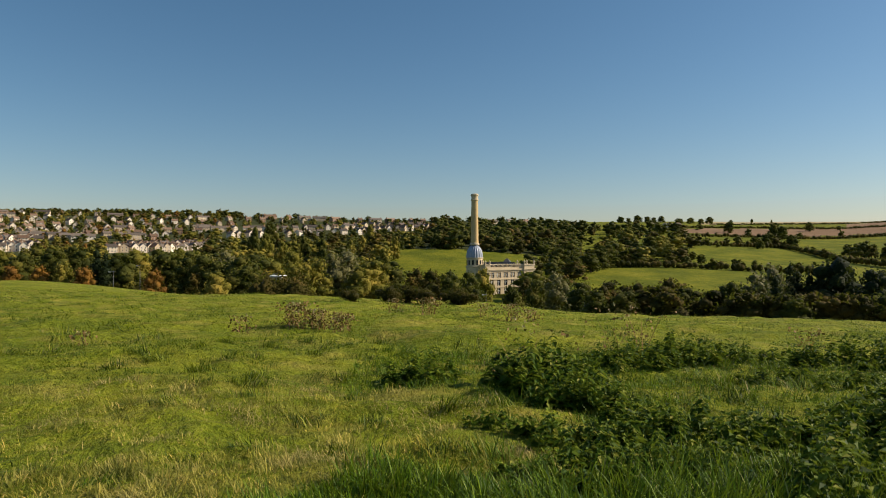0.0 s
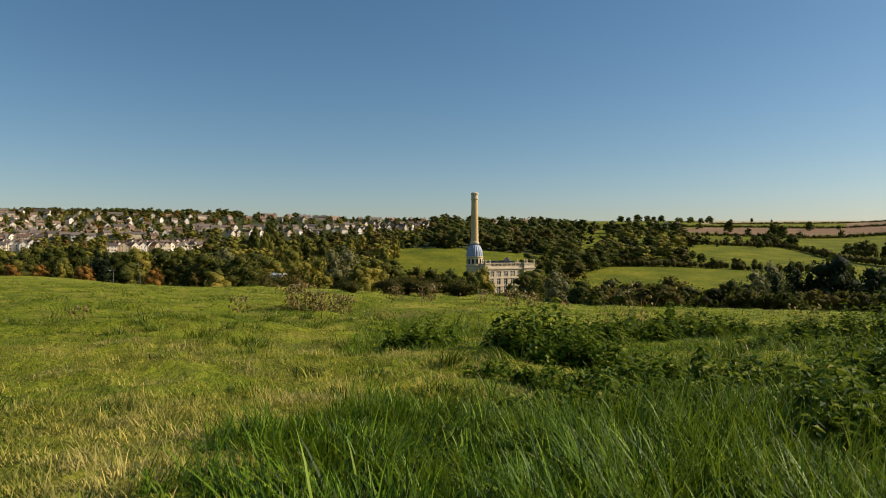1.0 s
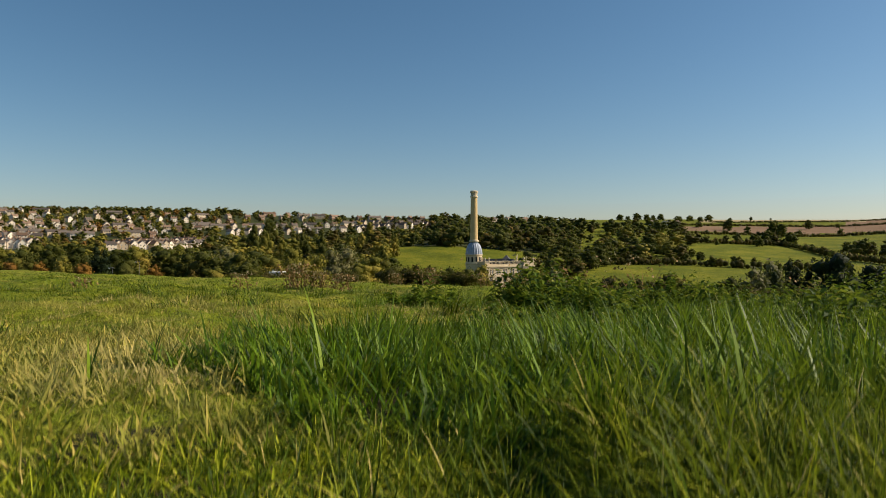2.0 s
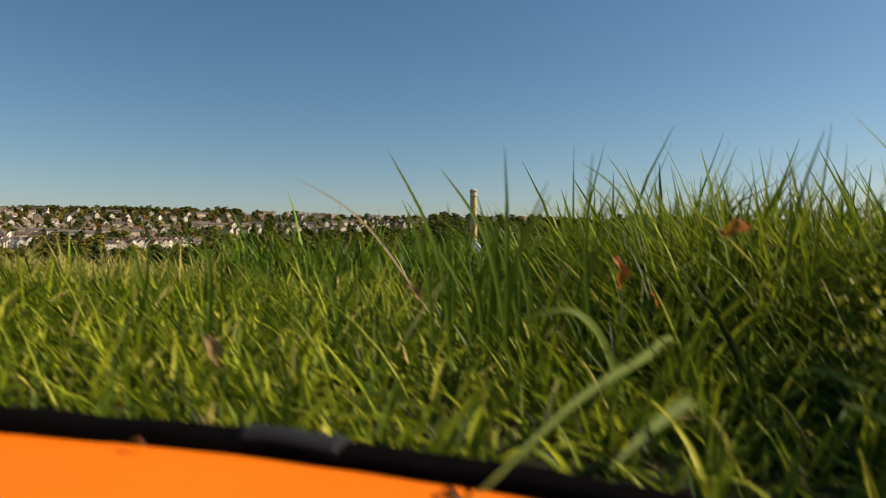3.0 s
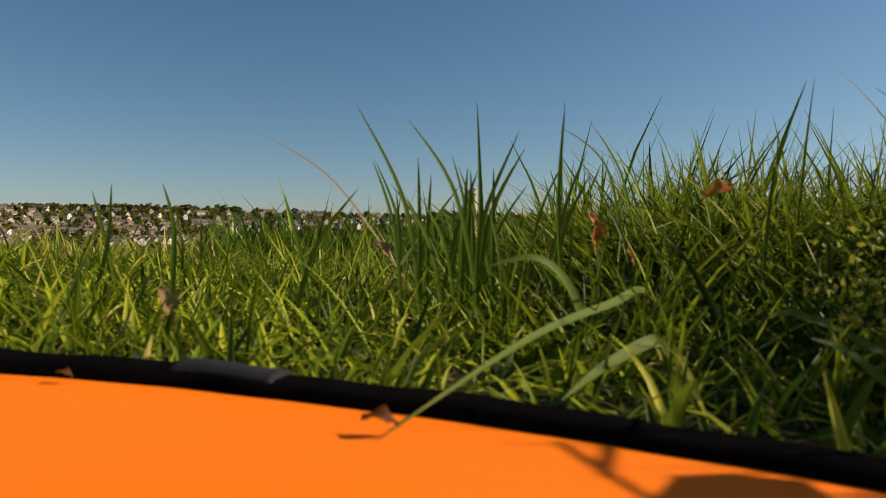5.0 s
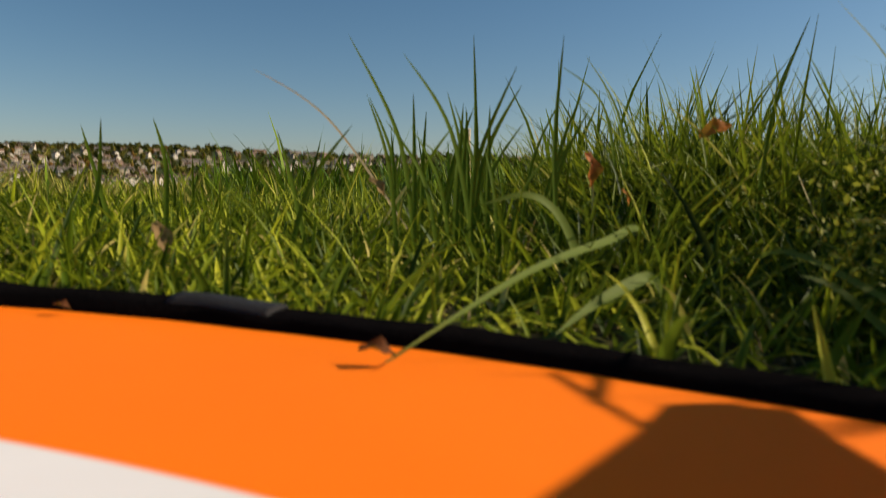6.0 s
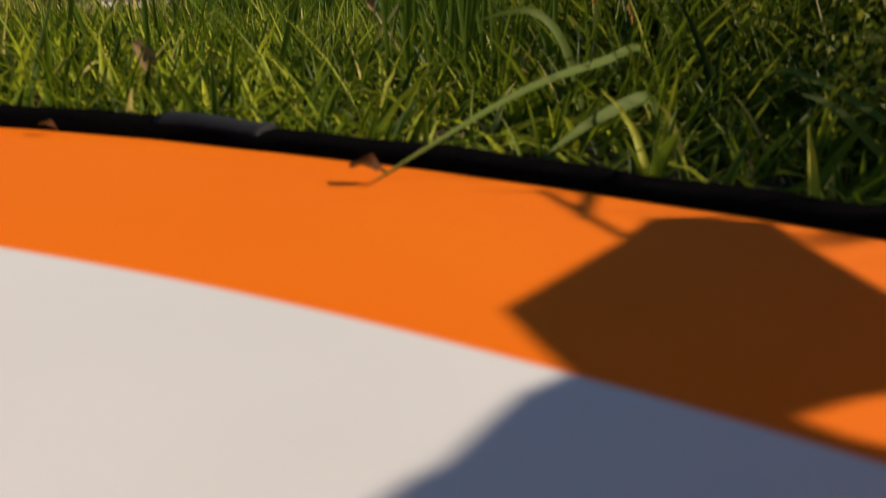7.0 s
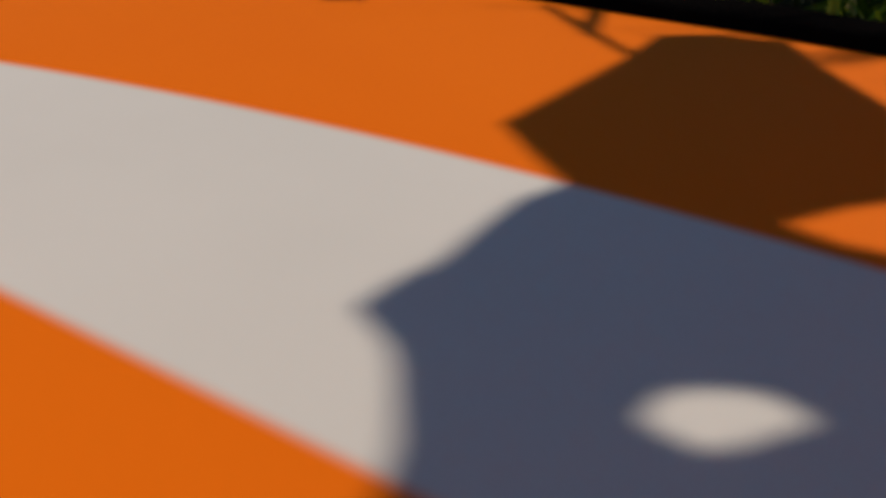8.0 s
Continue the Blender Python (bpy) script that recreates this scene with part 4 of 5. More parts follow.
tree_row(line(0.44, 835, 0.72, 848), 60, 8, 12, DARKMIX, 47)
tree_row(line(0.18, 860, 0.36, 850), 15, 10, 15, DARKMIX, 48)
tree_row(line(-0.12, 245, 0.06, 235), 9, 7, 10, DARKMIX, 49)
tree_row(line(0.10, 205, 0.30, 175), 8, 5, 8, DARKMIX + MIXED, 50)

# ---- town ----
STONE = surface("cream_stone", [(0.3, (0.40, 0.31, 0.21)), (0.7, (0.58, 0.47, 0.33))], 0.4, 10, 0.9, 0.15, by_object=0.5)
RENDER = surface("white_render", [(0.3, (0.66, 0.56, 0.44)), (0.7, (0.84, 0.74, 0.61))], 0.4, 10, 0.9, 0.15, by_object=0.4)
BRICK = surface("brown_brick", [(0.3, (0.24, 0.14, 0.09)), (0.7, (0.36, 0.23, 0.15))], 0.4, 10, 0.9, 0.15, by_object=0.5)
SLATE = surface("slate_roof", [(0.3, (0.075, 0.06, 0.05)), (0.7, (0.16, 0.13, 0.105))], 0.5, 12, 0.7, 0.3, by_object=0.7)
TILE = surface("tile_roof", [(0.3, (0.13, 0.082, 0.055)), (0.7, (0.24, 0.16, 0.11))], 0.5, 12, 0.8, 0.2, by_object=0.7)
GLASS, _nt, _b = material("window_glass", 0.15, 0.0, 0.35)
_b.inputs["Base Color"].default_value = (0.02, 0.025, 0.03, 1)
FRAME, _nt, _b = material("window_frame", 0.5, 0.0, 0.4)
_b.inputs["Base Color"].default_value = (0.75, 0.74, 0.70, 1)


def prism(w, d, eaves, ridge, over=0.3, along_x=True):
    """A pitched roof with thickness."""
    bm = bmesh.new()
    a, b = (w / 2 + over, d / 2 + over)
    if along_x:
        sec = [(-b, eaves - 0.15), (0, ridge), (b, eaves - 0.15), (b, eaves + 0.15), (0, ridge + 0.3), (-b, eaves + 0.15)]
        ends = [[bm.verts.new((s * a, y, z)) for y, z in sec] for s in (-1, 1)]
    else:
        sec = [(-a, eaves - 0.15), (0, ridge), (a, eaves - 0.15), (a, eaves + 0.15), (0, ridge + 0.3), (-a, eaves + 0.15)]
        ends = [[bm.verts.new((x, s * b, z)) for x, z in sec] for s in (-1, 1)]
    l, r = ends
    for i in range(6):
        bm.faces.new((l[i], l[(i + 1) % 6], r[(i + 1) % 6], r[i]))
    for e in ends:
        bm.faces.new((e[0], e[1], e[4], e[5]))
        bm.faces.new((e[1], e[2], e[3], e[4]))
    bmesh.ops.recalc_face_normals(bm, faces=bm.faces)
    return bm


def house_walls(w, d, eaves, ridge, along_x):
    bm = bmesh.new()
    box(bm, -w / 2, w / 2, -d / 2, d / 2, -3, eaves)
    for s in (-1, 1):
        if along_x:
            v = [bm.verts.new((s * (w / 2 - 0.01), y, z)) for y, z in ((-d / 2, eaves), (d / 2, eaves), (0, ridge - 0.05))]
        else:
            v = [bm.verts.new((x, s * (d / 2 - 0.01), z)) for x, z in ((-w / 2, eaves), (w / 2, eaves), (0, ridge - 0.05))]
        bm.faces.new(v)
    bmesh.ops.recalc_face_normals(bm, faces=bm.faces)
    return bm


def window_on(parent, x, y, z, w=1.0, h=1.25):
    bm = box(bmesh.new(), x - w / 2, x + w / 2, y - 0.06, y + 0.04, z - h / 2, z + h / 2)
    for f in box(bm, x - w / 2 + 0.12, x + w / 2 - 0.12, y - 0.09, y - 0.05, z - h / 2 + 0.12, z + h / 2 - 0.12).faces[-6:]:
        f.material_index = 1
    me = bpy.data.meshes.new("window")
    bm.to_mesh(me)
    bm.free()
    me.materials.append(FRAME)
    me.materials.append(GLASS)
    part("window", me, None, parent)


HOUSES = {}


def house(kind, wall, roof, x, y, turn=0.0, label=""):
    """kind: terrace (ridge across the view), gable (gable end to the view) or long."""
    key = (kind, wall.name, roof.name)
    m = Matrix.Translation((x, y, gz(x, y))) @ Matrix.Rotation(turn, 4, "Z")
    if key in HOUSES:
        return tagged(copy_thing(HOUSES[key], m), label)
    w, d, e, r, ax = {"terrace": (8, 7, 4.8, 7.2, True), "gable": (6.2, 8, 4.8, 7.8, False), "long": (21, 7.5, 5.0, 7.4, True)}[kind]
    root = thing("house", label, "house", m, "houses of the hillside town")
    part("wall", house_walls(w, d, e, r, ax), wall, root)
    part("roof", prism(w, d, e, r, 0.3, ax), roof, root, "pitched tiled roof")
    for cx in ((-w / 2 + 0.9, w / 2 - 0.9) if kind != "gable" else (0,)):
        cy = 0 if ax else d / 2 - 1
        bm = box(bmesh.new(), cx - 0.5, cx + 0.5, cy - 0.4, cy + 0.4, r - 1.2, r + 1.3, 0.04)
        part("chimney", bm, BRICK, root, "brick chimney stack")
    n = {"terrace": 3, "gable": 2, "long": 7}[kind]
    for i in range(n):
        for z in (1.5, 4.0):
            window_on(root, (i - (n - 1) / 2) * w / n, -d / 2, z)
    HOUSES[key] = root
    return root


def street(n, u0, u1, d0, d1, kinds, seed, turn=0.0):
    rng = random.Random(seed)
    for i in range(n):
        t = (i + rng.uniform(0.2, 0.8)) / n
        d = d0 + (d1 - d0) * t + rng.uniform(-7, 7)
        u = u0 + (u1 - u0) * t
        kind, wall, roof = rng.choice(kinds)
        label = {"cream_stone": "cream stone house with a pitched roof", "white_render": "white rendered house with a pitched roof", "brown_brick": "brown brick house with a pitched roof"}[wall.name]
        house(kind, wall, roof, u * d, d, turn + 0.72 + rng.uniform(-0.45, 0.45), label)


TOWN = [("terrace", STONE, SLATE), ("gable", RENDER, SLATE), ("terrace", RENDER, TILE), ("gable", STONE, TILE), ("terrace", STONE, TILE), ("long", STONE, SLATE), ("gable", RENDER, TILE), ("terrace", BRICK, TILE)]
PALEROW = [("gable", RENDER, TILE), ("gable", RENDER, SLATE), ("terrace", RENDER, SLATE), ("gable", STONE, TILE)]
street(13, -0.71, -0.605, 535, 560, PALEROW, 51)
street(11, -0.71, -0.60, 575, 610, TOWN, 52)
street(5, -0.63, -0.53, 640, 655, [("long", STONE, SLATE), ("long", RENDER, SLATE)], 53)
street(28, -0.50, -0.355, 545, 640, PALEROW, 54)
street(20, -0.47, -0.33, 600, 690, PALEROW, 55)
street(9, -0.70, -0.62, 520, 528, PALEROW, 69)
street(13, -0.72, -0.42, 690, 720, TOWN, 56)
street(15, -0.72, -0.40, 740, 765, TOWN, 57)
street(16, -0.72, -0.36, 790, 820, TOWN, 58)
street(17, -0.72, -0.34, 845, 880, TOWN, 59)
street(18, -0.72, -0.30, 905, 950, TOWN, 60)
street(18, -0.70, -0.20, 980, 1040, TOWN, 68)
street(16, -0.36, -0.12, 860, 930, TOWN, 61)
street(12, -0.33, -0.12, 790, 850, PALEROW, 62)
street(18, -0.13, 0.0, 820, 900, [("gable", STONE, SLATE), ("gable", RENDER, SLATE), ("terrace", BRICK, SLATE)], 63)
street(14, -0.15, 0.02, 940, 990, [("gable", STONE, SLATE), ("terrace", BRICK, SLATE)], 64)
street(16, -0.27, 0.14, 1100, 1120, [("long", BRICK, TILE), ("terrace", BRICK, TILE), ("long", STONE, SLATE)], 65)
street(4, 0.10, 0.16, 1060, 1070, [("terrace", RENDER, SLATE)], 66)
street(4, 0.31, 0.36, 985, 1000, [("terrace", RENDER, SLATE)], 67)


def flat_shed(x, y, w, d, h):
    root = thing("shed", "long low white shed with a flat roof among trees", "shed", Matrix.Translation((x, y, gz(x, y))))
    part("wall", box(bmesh.new(), -w / 2, w / 2, -d / 2, d / 2, -2, h, 0.03), STONE, root)
    part("roof", box(bmesh.new(), -w / 2 - 0.3, w / 2 + 0.3, -d / 2 - 0.3, d / 2 + 0.3, h, h + 0.35, 0.05), FRAME, root, "pale flat roof")
    part("door", box(bmesh.new(), -1.2, 1.2, -d / 2 - 0.06, -d / 2 + 0.02, -0.5, 2.4), GLASS, root, "dark shed door")


def pole(x, y, h, arm, label):
    root = thing("pole", label, "pole", Matrix.Translation((x, y, gz(x, y))), "poles at the pasture's foot")
    part("shaft", lathe(bmesh.new(), [(0.10, -0.5), (0.085, h * 0.5), (0.06, h)], 10), POLE_GREY, root)
    part("cross_arm", box(bmesh.new(), -arm, arm * 0.4, -0.07, 0.07, h - 0.35, h - 0.15, 0.02), POLE_GREY, root)
    part("lamp_head", box(bmesh.new(), -arm - 0.35, -arm + 0.3, -0.14, 0.14, h - 0.42, h - 0.22, 0.04), FRAME, root, "pale lamp head")


POLE_GREY = surface("pole_grey", [(0.3, (0.16, 0.155, 0.145)), (0.7, (0.25, 0.245, 0.23))], 2, 10, 0.7, 0.3)
pole(-105.9, 215.0, 11.5, 1.2, "grey street lamp post at the foot of the pasture")
pole(-101.9, 225.0, 14.3, 1.0, "grey utility pole at the foot of the pasture")
pole(-49.7, 200.0, 12.9, 0.9, "thin grey pole in front of the trees")
pole(12.2, 190.0, 9.9, 0.8, "grey utility pole near the mill")
flat_shed(-53.4, 215.0, 4.4, 5.0, 11.8)

# ---- mill ----
MILL_STONE = surface("mill_stone", [(0.3, (0.48, 0.39, 0.26)), (0.7, (0.64, 0.53, 0.37))], 0.3, 12, 0.9, 0.15)
CHIMNEY_STONE = surface("chimney_stone", [(0.3, (0.50, 0.36, 0.17)), (0.7, (0.62, 0.46, 0.24))], 0.2, 10, 0.9, 0.15)
LEAD = surface("lead_dome", [(0.3, (0.22, 0.255, 0.33)), (0.7, (0.32, 0.36, 0.44))], 0.5, 8, 0.5, 0.4)
DARKROOF = surface("dark_roof", [(0.3, (0.06, 0.06, 0.065)), (0.7, (0.12, 0.12, 0.12))], 0.5, 8, 0.8, 0.3)


def wall_with_openings(bm, x0, x1, y, z0, z1, holes, thick=0.5):
    """A wall facing -y, its window openings cut through."""
    xs = sorted({x0, x1, *[a for h in holes for a in h[:2]]})
    zs = sorted({z0, z1, *[a for h in holes for a in h[2:]]})
    for a, b in zip(xs, xs[1:]):
        for c, d in zip(zs, zs[1:]):
            mx, mz = (a + b) / 2, (c + d) / 2
            if not any(h[0] < mx < h[1] and h[2] < mz < h[3] for h in holes):
                box(bm, a, b, y, y + thick, c, d)
    bmesh.ops.remove_doubles(bm, verts=bm.verts, dist=0.001)
    return bm


def urn(parent, x, y, z, s=1.0):
    bm = lathe(bmesh.new(), [(0.45 * s, z), (0.45 * s, z + 0.5 * s), (0.2 * s, z + 0.7 * s), (0.5 * s, z + 1.3 * s), (0.42 * s, z + 1.7 * s), (0.15 * s, z + 2.0 * s), (0.03 * s, z + 2.5 * s)], 10, (x, y))
    part("finial", bm, MILL_STONE, parent)


def build_mill():
    root = thing("mill", "five-storey cream stone textile mill with corner towers", "mill", Matrix.Translation((32.6, 340, -24.5)) @ Matrix.Rotation(radians(32), 4, "Z") @ Matrix.Diagonal((1.09, 1, 1, 1)))
    top = 16.4
    # window axes of the long front, in metres from the mill's origin
    cols = [3.2, 7.2, 11.2, 15.2, 19.4]
    holes = []
    for c in cols:
        for k, (z, h) in enumerate(((11.0, 2.6), (7.0, 3.2), (2.4, 3.4))):
            if k == 0:
                holes += [(c - 1.25, c - 0.2, z, z + h), (c + 0.2, c + 1.25, z, z + h)]
            else:
                holes += [(c - 0.95, c + 0.95, z, z + h)]
    holes = [tuple(round(v - (12 if i < 2 else 0), 3) for i, v in enumerate(h)) for h in holes]
    part("front_wall", wall_with_openings(bmesh.new(), -13.0, 9.4, 0, -2, top, holes), MILL_STONE, root)
    bm = box(bmesh.new(), -13.0, 15.2, 0.6, 15, -2, top - 0.6)
    part("inner_block", bm, MILL_STONE, root)
    for i, (a, b, c, d) in enumerate(holes):
        g = part("window", box(bmesh.new(), a, b, 0.28, 0.34, c, d), GLASS, root, "dark glazed mill window")
        part("glazing_bar", box(bmesh.new(), (a + b) / 2 - 0.07, (a + b) / 2 + 0.07, 0.2, 0.28, c, d), FRAME, g)
        part("transom", box(bmesh.new(), a, b, 0.2, 0.28, c + (d - c) * 0.6, c + (d - c) * 0.6 + 0.12), FRAME, g)
        part("lintel", box(bmesh.new(), a - 0.2, b + 0.2, -0.12, 0.02, d, d + 0.35, 0.03), MILL_STONE, g)
    for z, h, o in ((9.9, 0.5, 0.25), (5.9, 0.4, 0.2), (14.6, 0.7, 0.5), (1.2, 0.4, 0.2)):
        part("string_course", box(bmesh.new(), -13.1, 9.5, -o, 0.05, z, z + h, 0.05), MILL_STONE, root)
    # balustrade on the parapet
    part("parapet_rail", box(bmesh.new(), -13, 9.4, -0.35, 0.25, top + 1.1, top + 1.45, 0.05), MILL_STONE, root)
    for i in range(30):
        x = -12.6 + i * 0.75
        part("baluster", lathe(bmesh.new(), [(0.16, top), (0.1, top + 0.3), (0.2, top + 0.6), (0.14, top + 1.1)], 6, (x, -0.05)), MILL_STONE, root)
    for s, (x0, x1) in enumerate(((9.4, 15.6), (-13.2, -10.4))):
        part("corner_tower", box(bmesh.new(), x0, x1, -1.0, 5.2, -2, top + 0.8, 0.05), MILL_STONE, root)
        part("cornice", box(bmesh.new(), x0 - 0.45, x1 + 0.45, -1.45, 5.65, top - 1.6, top - 0.9, 0.08), MILL_STONE, root)
        part("cornice", box(bmesh.new(), x0 - 0.3, x1 + 0.3, -1.3, 5.5, top + 0.8, top + 1.2, 0.08), MILL_STONE, root)
        for x in (x0 + 0.2, x1 - 0.2):
            for y in (-0.8, 5.0):
                urn(root, x, y, top + 1.2, 0.95)
        for x in ((x0 + x1) / 2 - 1.1, (x0 + x1) / 2 + 1.1) if s == 0 else ((x0 + x1) / 2,):
            for z, h in ((11, 2.6), (7, 3.0), (2.4, 3.0)):
                f = part("window", box(bmesh.new(), x - 0.55, x + 0.55, -1.08, -0.98, z, z + h), GLASS, root)
                part("lintel", box(bmesh.new(), x - 0.8, x + 0.8, -1.15, -0.98, z + h, z + h + 0.35, 0.03), MILL_STONE, f)
    for i, x in enumerate((-9.5, -4.5, 0.5, 5.5)):
        bm = prism(4.6, 13, top - 0.6, top + 2.0, 0, False)
        bmesh.ops.translate(bm, verts=bm.verts, vec=(x, 8, 0))
        part("roof", bm, DARKROOF, root, "dark slate roof ridge")
    bm = lathe(bmesh.new(), [(3.2, top - 0.6), (3.2, top + 1.6), (0.3, top + 4.2)], 4, (6.2, 9))
    part("roof_turret", bm, DARKROOF, root)
    return root


def build_chimney():
    """Tall stack rising from a ribbed dome on a round stair tower."""
    root = thing("mill_chimney", "tall honey stone chimney rising from a ribbed lead dome", "chimney", Matrix.Translation((16.0, 339.2, -24.5)))
    part("drum", lathe(bmesh.new(), [(4.2, -2), (4.2, 16), (4.5, 16.2), (4.5, 16.8), (4.0, 17), (4.0, 20.4), (4.4, 20.7), (4.4, 21.2)], 32), MILL_STONE, root, "round stone tower with narrow windows")
    for i in range(12):
        a = 2 * math.pi * (i + 0.5) / 12
        bm = box(bmesh.new(), -0.45, 0.45, -4.12, -3.9, 17.4, 19.8)
        bmesh.ops.rotate(bm, verts=bm.verts, matrix=Matrix.Rotation(a, 3, "Z"))
        part("window", bm, GLASS, root)
    prof = [(4.25 * math.cos(t) ** 0.85 if t < 1.5 else 1.9, 21.2 + 6.4 * math.sin(t)) for t in [i * 0.13 for i in range(10)]]
    part("dome", lathe(bmesh.new(), prof + [(2.1, 27.8)], 40, lobes=1, lobe_depth=-0.05), LEAD, root, "ribbed grey lead dome")
    part("collar", lathe(bmesh.new(), [(2.35, 27.4), (2.45, 27.8), (2.3, 28.4), (2.0, 28.6)], 24), MILL_STONE, root)
    part("shaft", lathe(bmesh.new(), [(1.95, 28.4), (1.85, 36), (1.65, 50)], 24), CHIMNEY_STONE, root, "tapered honey stone shaft")
    part("cap", lathe(bmesh.new(), [(1.68, 49.6), (1.95, 50), (1.95, 50.5), (1.7, 50.7), (1.7, 52), (2.0, 52.4), (2.0, 53.0), (1.5, 53.4)], 24), MILL_STONE, root, "moulded stone chimney cap")


build_mill()
build_chimney()

# ---- landing pad ----
def pad_fabric():
    m, nt, b = material("pad_fabric", 0.75, 0.0, 0.12)
    tc = nt.nodes.new("ShaderNodeTexCoord").outputs["Object"]
    sep = nt.nodes.new("ShaderNodeSeparateXYZ")
    nt.links.new(tc, sep.inputs[0])

    def inside(cx, cy, r):
        d = math_node(nt, "SQRT", math_node(nt, "ADD", math_node(nt, "POWER", math_node(nt, "SUBTRACT", sep.outputs[0], cx), 2.0), math_node(nt, "POWER", math_node(nt, "SUBTRACT", sep.outputs[1], cy), 2.0)))
        s = math_node(nt, "MULTIPLY_ADD", math_node(nt, "SUBTRACT", r, d), 700.0)
        s.node.inputs[2].default_value = 0.5
        s.node.use_clamp = True
        return s

    edge = math_node(nt, "ADD", math_node(nt, "ADD", sep.outputs[1], math_node(nt, "MULTIPLY", sep.outputs[0], WHITE_INNER[0])), -WHITE_INNER[1])
    beyond = math_node(nt, "MULTIPLY_ADD", edge, 600.0)
    beyond.node.inputs[2].default_value = 0.5
    beyond.node.use_clamp = True
    white = math_node(nt, "MULTIPLY", inside(*WHITE_OUTER), beyond)
    n = noise_tex(nt, 6, 4, coords=tc)
    orange = ramp(nt, n, [(0.3, (0.92, 0.176, 0.003)), (0.7, (0.97, 0.20, 0.005))])
    pale = ramp(nt, noise_tex(nt, 9, 4, coords=tc), [(0.3, (0.72, 0.70, 0.70)), (0.7, (0.80, 0.775, 0.78))])
    nt.links.new(mix(nt, white, orange, pale), b.inputs["Base Color"])
    bump(nt, b, math_node(nt, "ADD", math_node(nt, "MULTIPLY", noise_tex(nt, 900, 2, coords=tc), 0.05), noise_tex(nt, 7, 3, coords=tc)), 0.07, 0.01)
    return m


WHITE_OUTER = (-0.2265, -0.4166, 0.5536)
WHITE_INNER = (0.538, 0.0287)  # slope and height of the straight inner edge
PAD_TILT = Matrix.Rotation(radians(3), 4, "Y")
WEBBING = surface("black_webbing", [(0.3, (0.003, 0.0028, 0.003)), (0.7, (0.006, 0.0052, 0.0055))], 60, 10, 1.0, 0.0, relief=0.4, depth=0.002)
PATCHTAPE = surface("grey_tape", [(0.3, (0.016, 0.015, 0.015)), (0.7, (0.030, 0.028, 0.028))], 80, 10, 0.6, 0.15, relief=0.4, depth=0.002)


def build_pad():
    root = thing("landing_pad", "round orange and white fabric landing pad with black edging", "landing pad", PAD_TILT)
    seg, rings = 160, 24
    bm = bmesh.new()
    prev = None
    centre = bm.verts.new((*PAD_C, 0))
    for k in range(1, rings + 1):
        r = PAD_R * k / rings
        ring = [bm.verts.new((PAD_C[0] + r * math.sin(a), PAD_C[1] + r * math.cos(a), 0.0012 * math.sin(3 * a + 8 * r) * (r / PAD_R) ** 2)) for a in (2 * math.pi * i / seg for i in range(seg))]
        for i in range(seg):
            j = (i + 1) % seg
            bm.faces.new((centre, ring[j], ring[i]) if prev is None else (prev[i], prev[j], ring[j], ring[i]))
        prev = ring
    for f in bm.faces:
        f.smooth = True
    under = bmesh.ops.duplicate(bm, geom=list(bm.verts) + list(bm.edges) + list(bm.faces))["geom"]
    bmesh.ops.translate(bm, verts=[g for g in under if isinstance(g, bmesh.types.BMVert)], vec=(0, 0, -0.003))
    bmesh.ops.reverse_faces(bm, faces=[g for g in under if isinstance(g, bmesh.types.BMFace)])
    part("fabric", bm, pad_fabric(), root)

    def band(name, a0, a1, n, r0, r1, h, lift, mat, label):
        bm = bmesh.new()
        sec = [(r0, -0.002), (r0 + 0.0015, h * 0.75), (r0 + 0.3 * (r1 - r0), h), (r1 - 0.3 * (r1 - r0), h), (r1 - 0.0015, h * 0.6), (r1, -0.006)]
        rows = []
        for i in range(n + 1):
            a = a0 + (a1 - a0) * i / n
            wob = 0.0006 * math.sin(a * 40) + 0.0004 * math.sin(a * 97)
            rows.append([bm.verts.new((PAD_C[0] + (r + wob) * math.sin(a), PAD_C[1] + (r + wob) * math.cos(a), z + lift + wob * 0.5)) for r, z in sec])
        for p, q in zip(rows, rows[1:]):
            for k in range(len(sec) - 1):
                bm.faces.new((p[k], p[k + 1], q[k + 1], q[k]))
        if a1 - a0 < 6:
            bm.faces.new(rows[0])
            bm.faces.new(rows[-1][::-1])
        else:
            bmesh.ops.remove_doubles(bm, verts=bm.verts, dist=1e-5)
        bmesh.ops.recalc_face_normals(bm, faces=bm.faces)
        for f in bm.faces:
            f.smooth = True
        return part(name, bm, mat, root, label)

    band("edge_binding", 0, 2 * math.pi, 480, PAD_R - 0.001, PAD_R + 0.021, 0.005, 0.0, WEBBING, "black webbing edge binding")
    band("joining_tape", SEAM[0], SEAM[1], 16, PAD_R + 0.001, PAD_R + 0.0195, 0.0062, 0.0004, PATCHTAPE, "grey tape over the binding's join")


SEAM = (0.194, 0.2516)
build_pad()

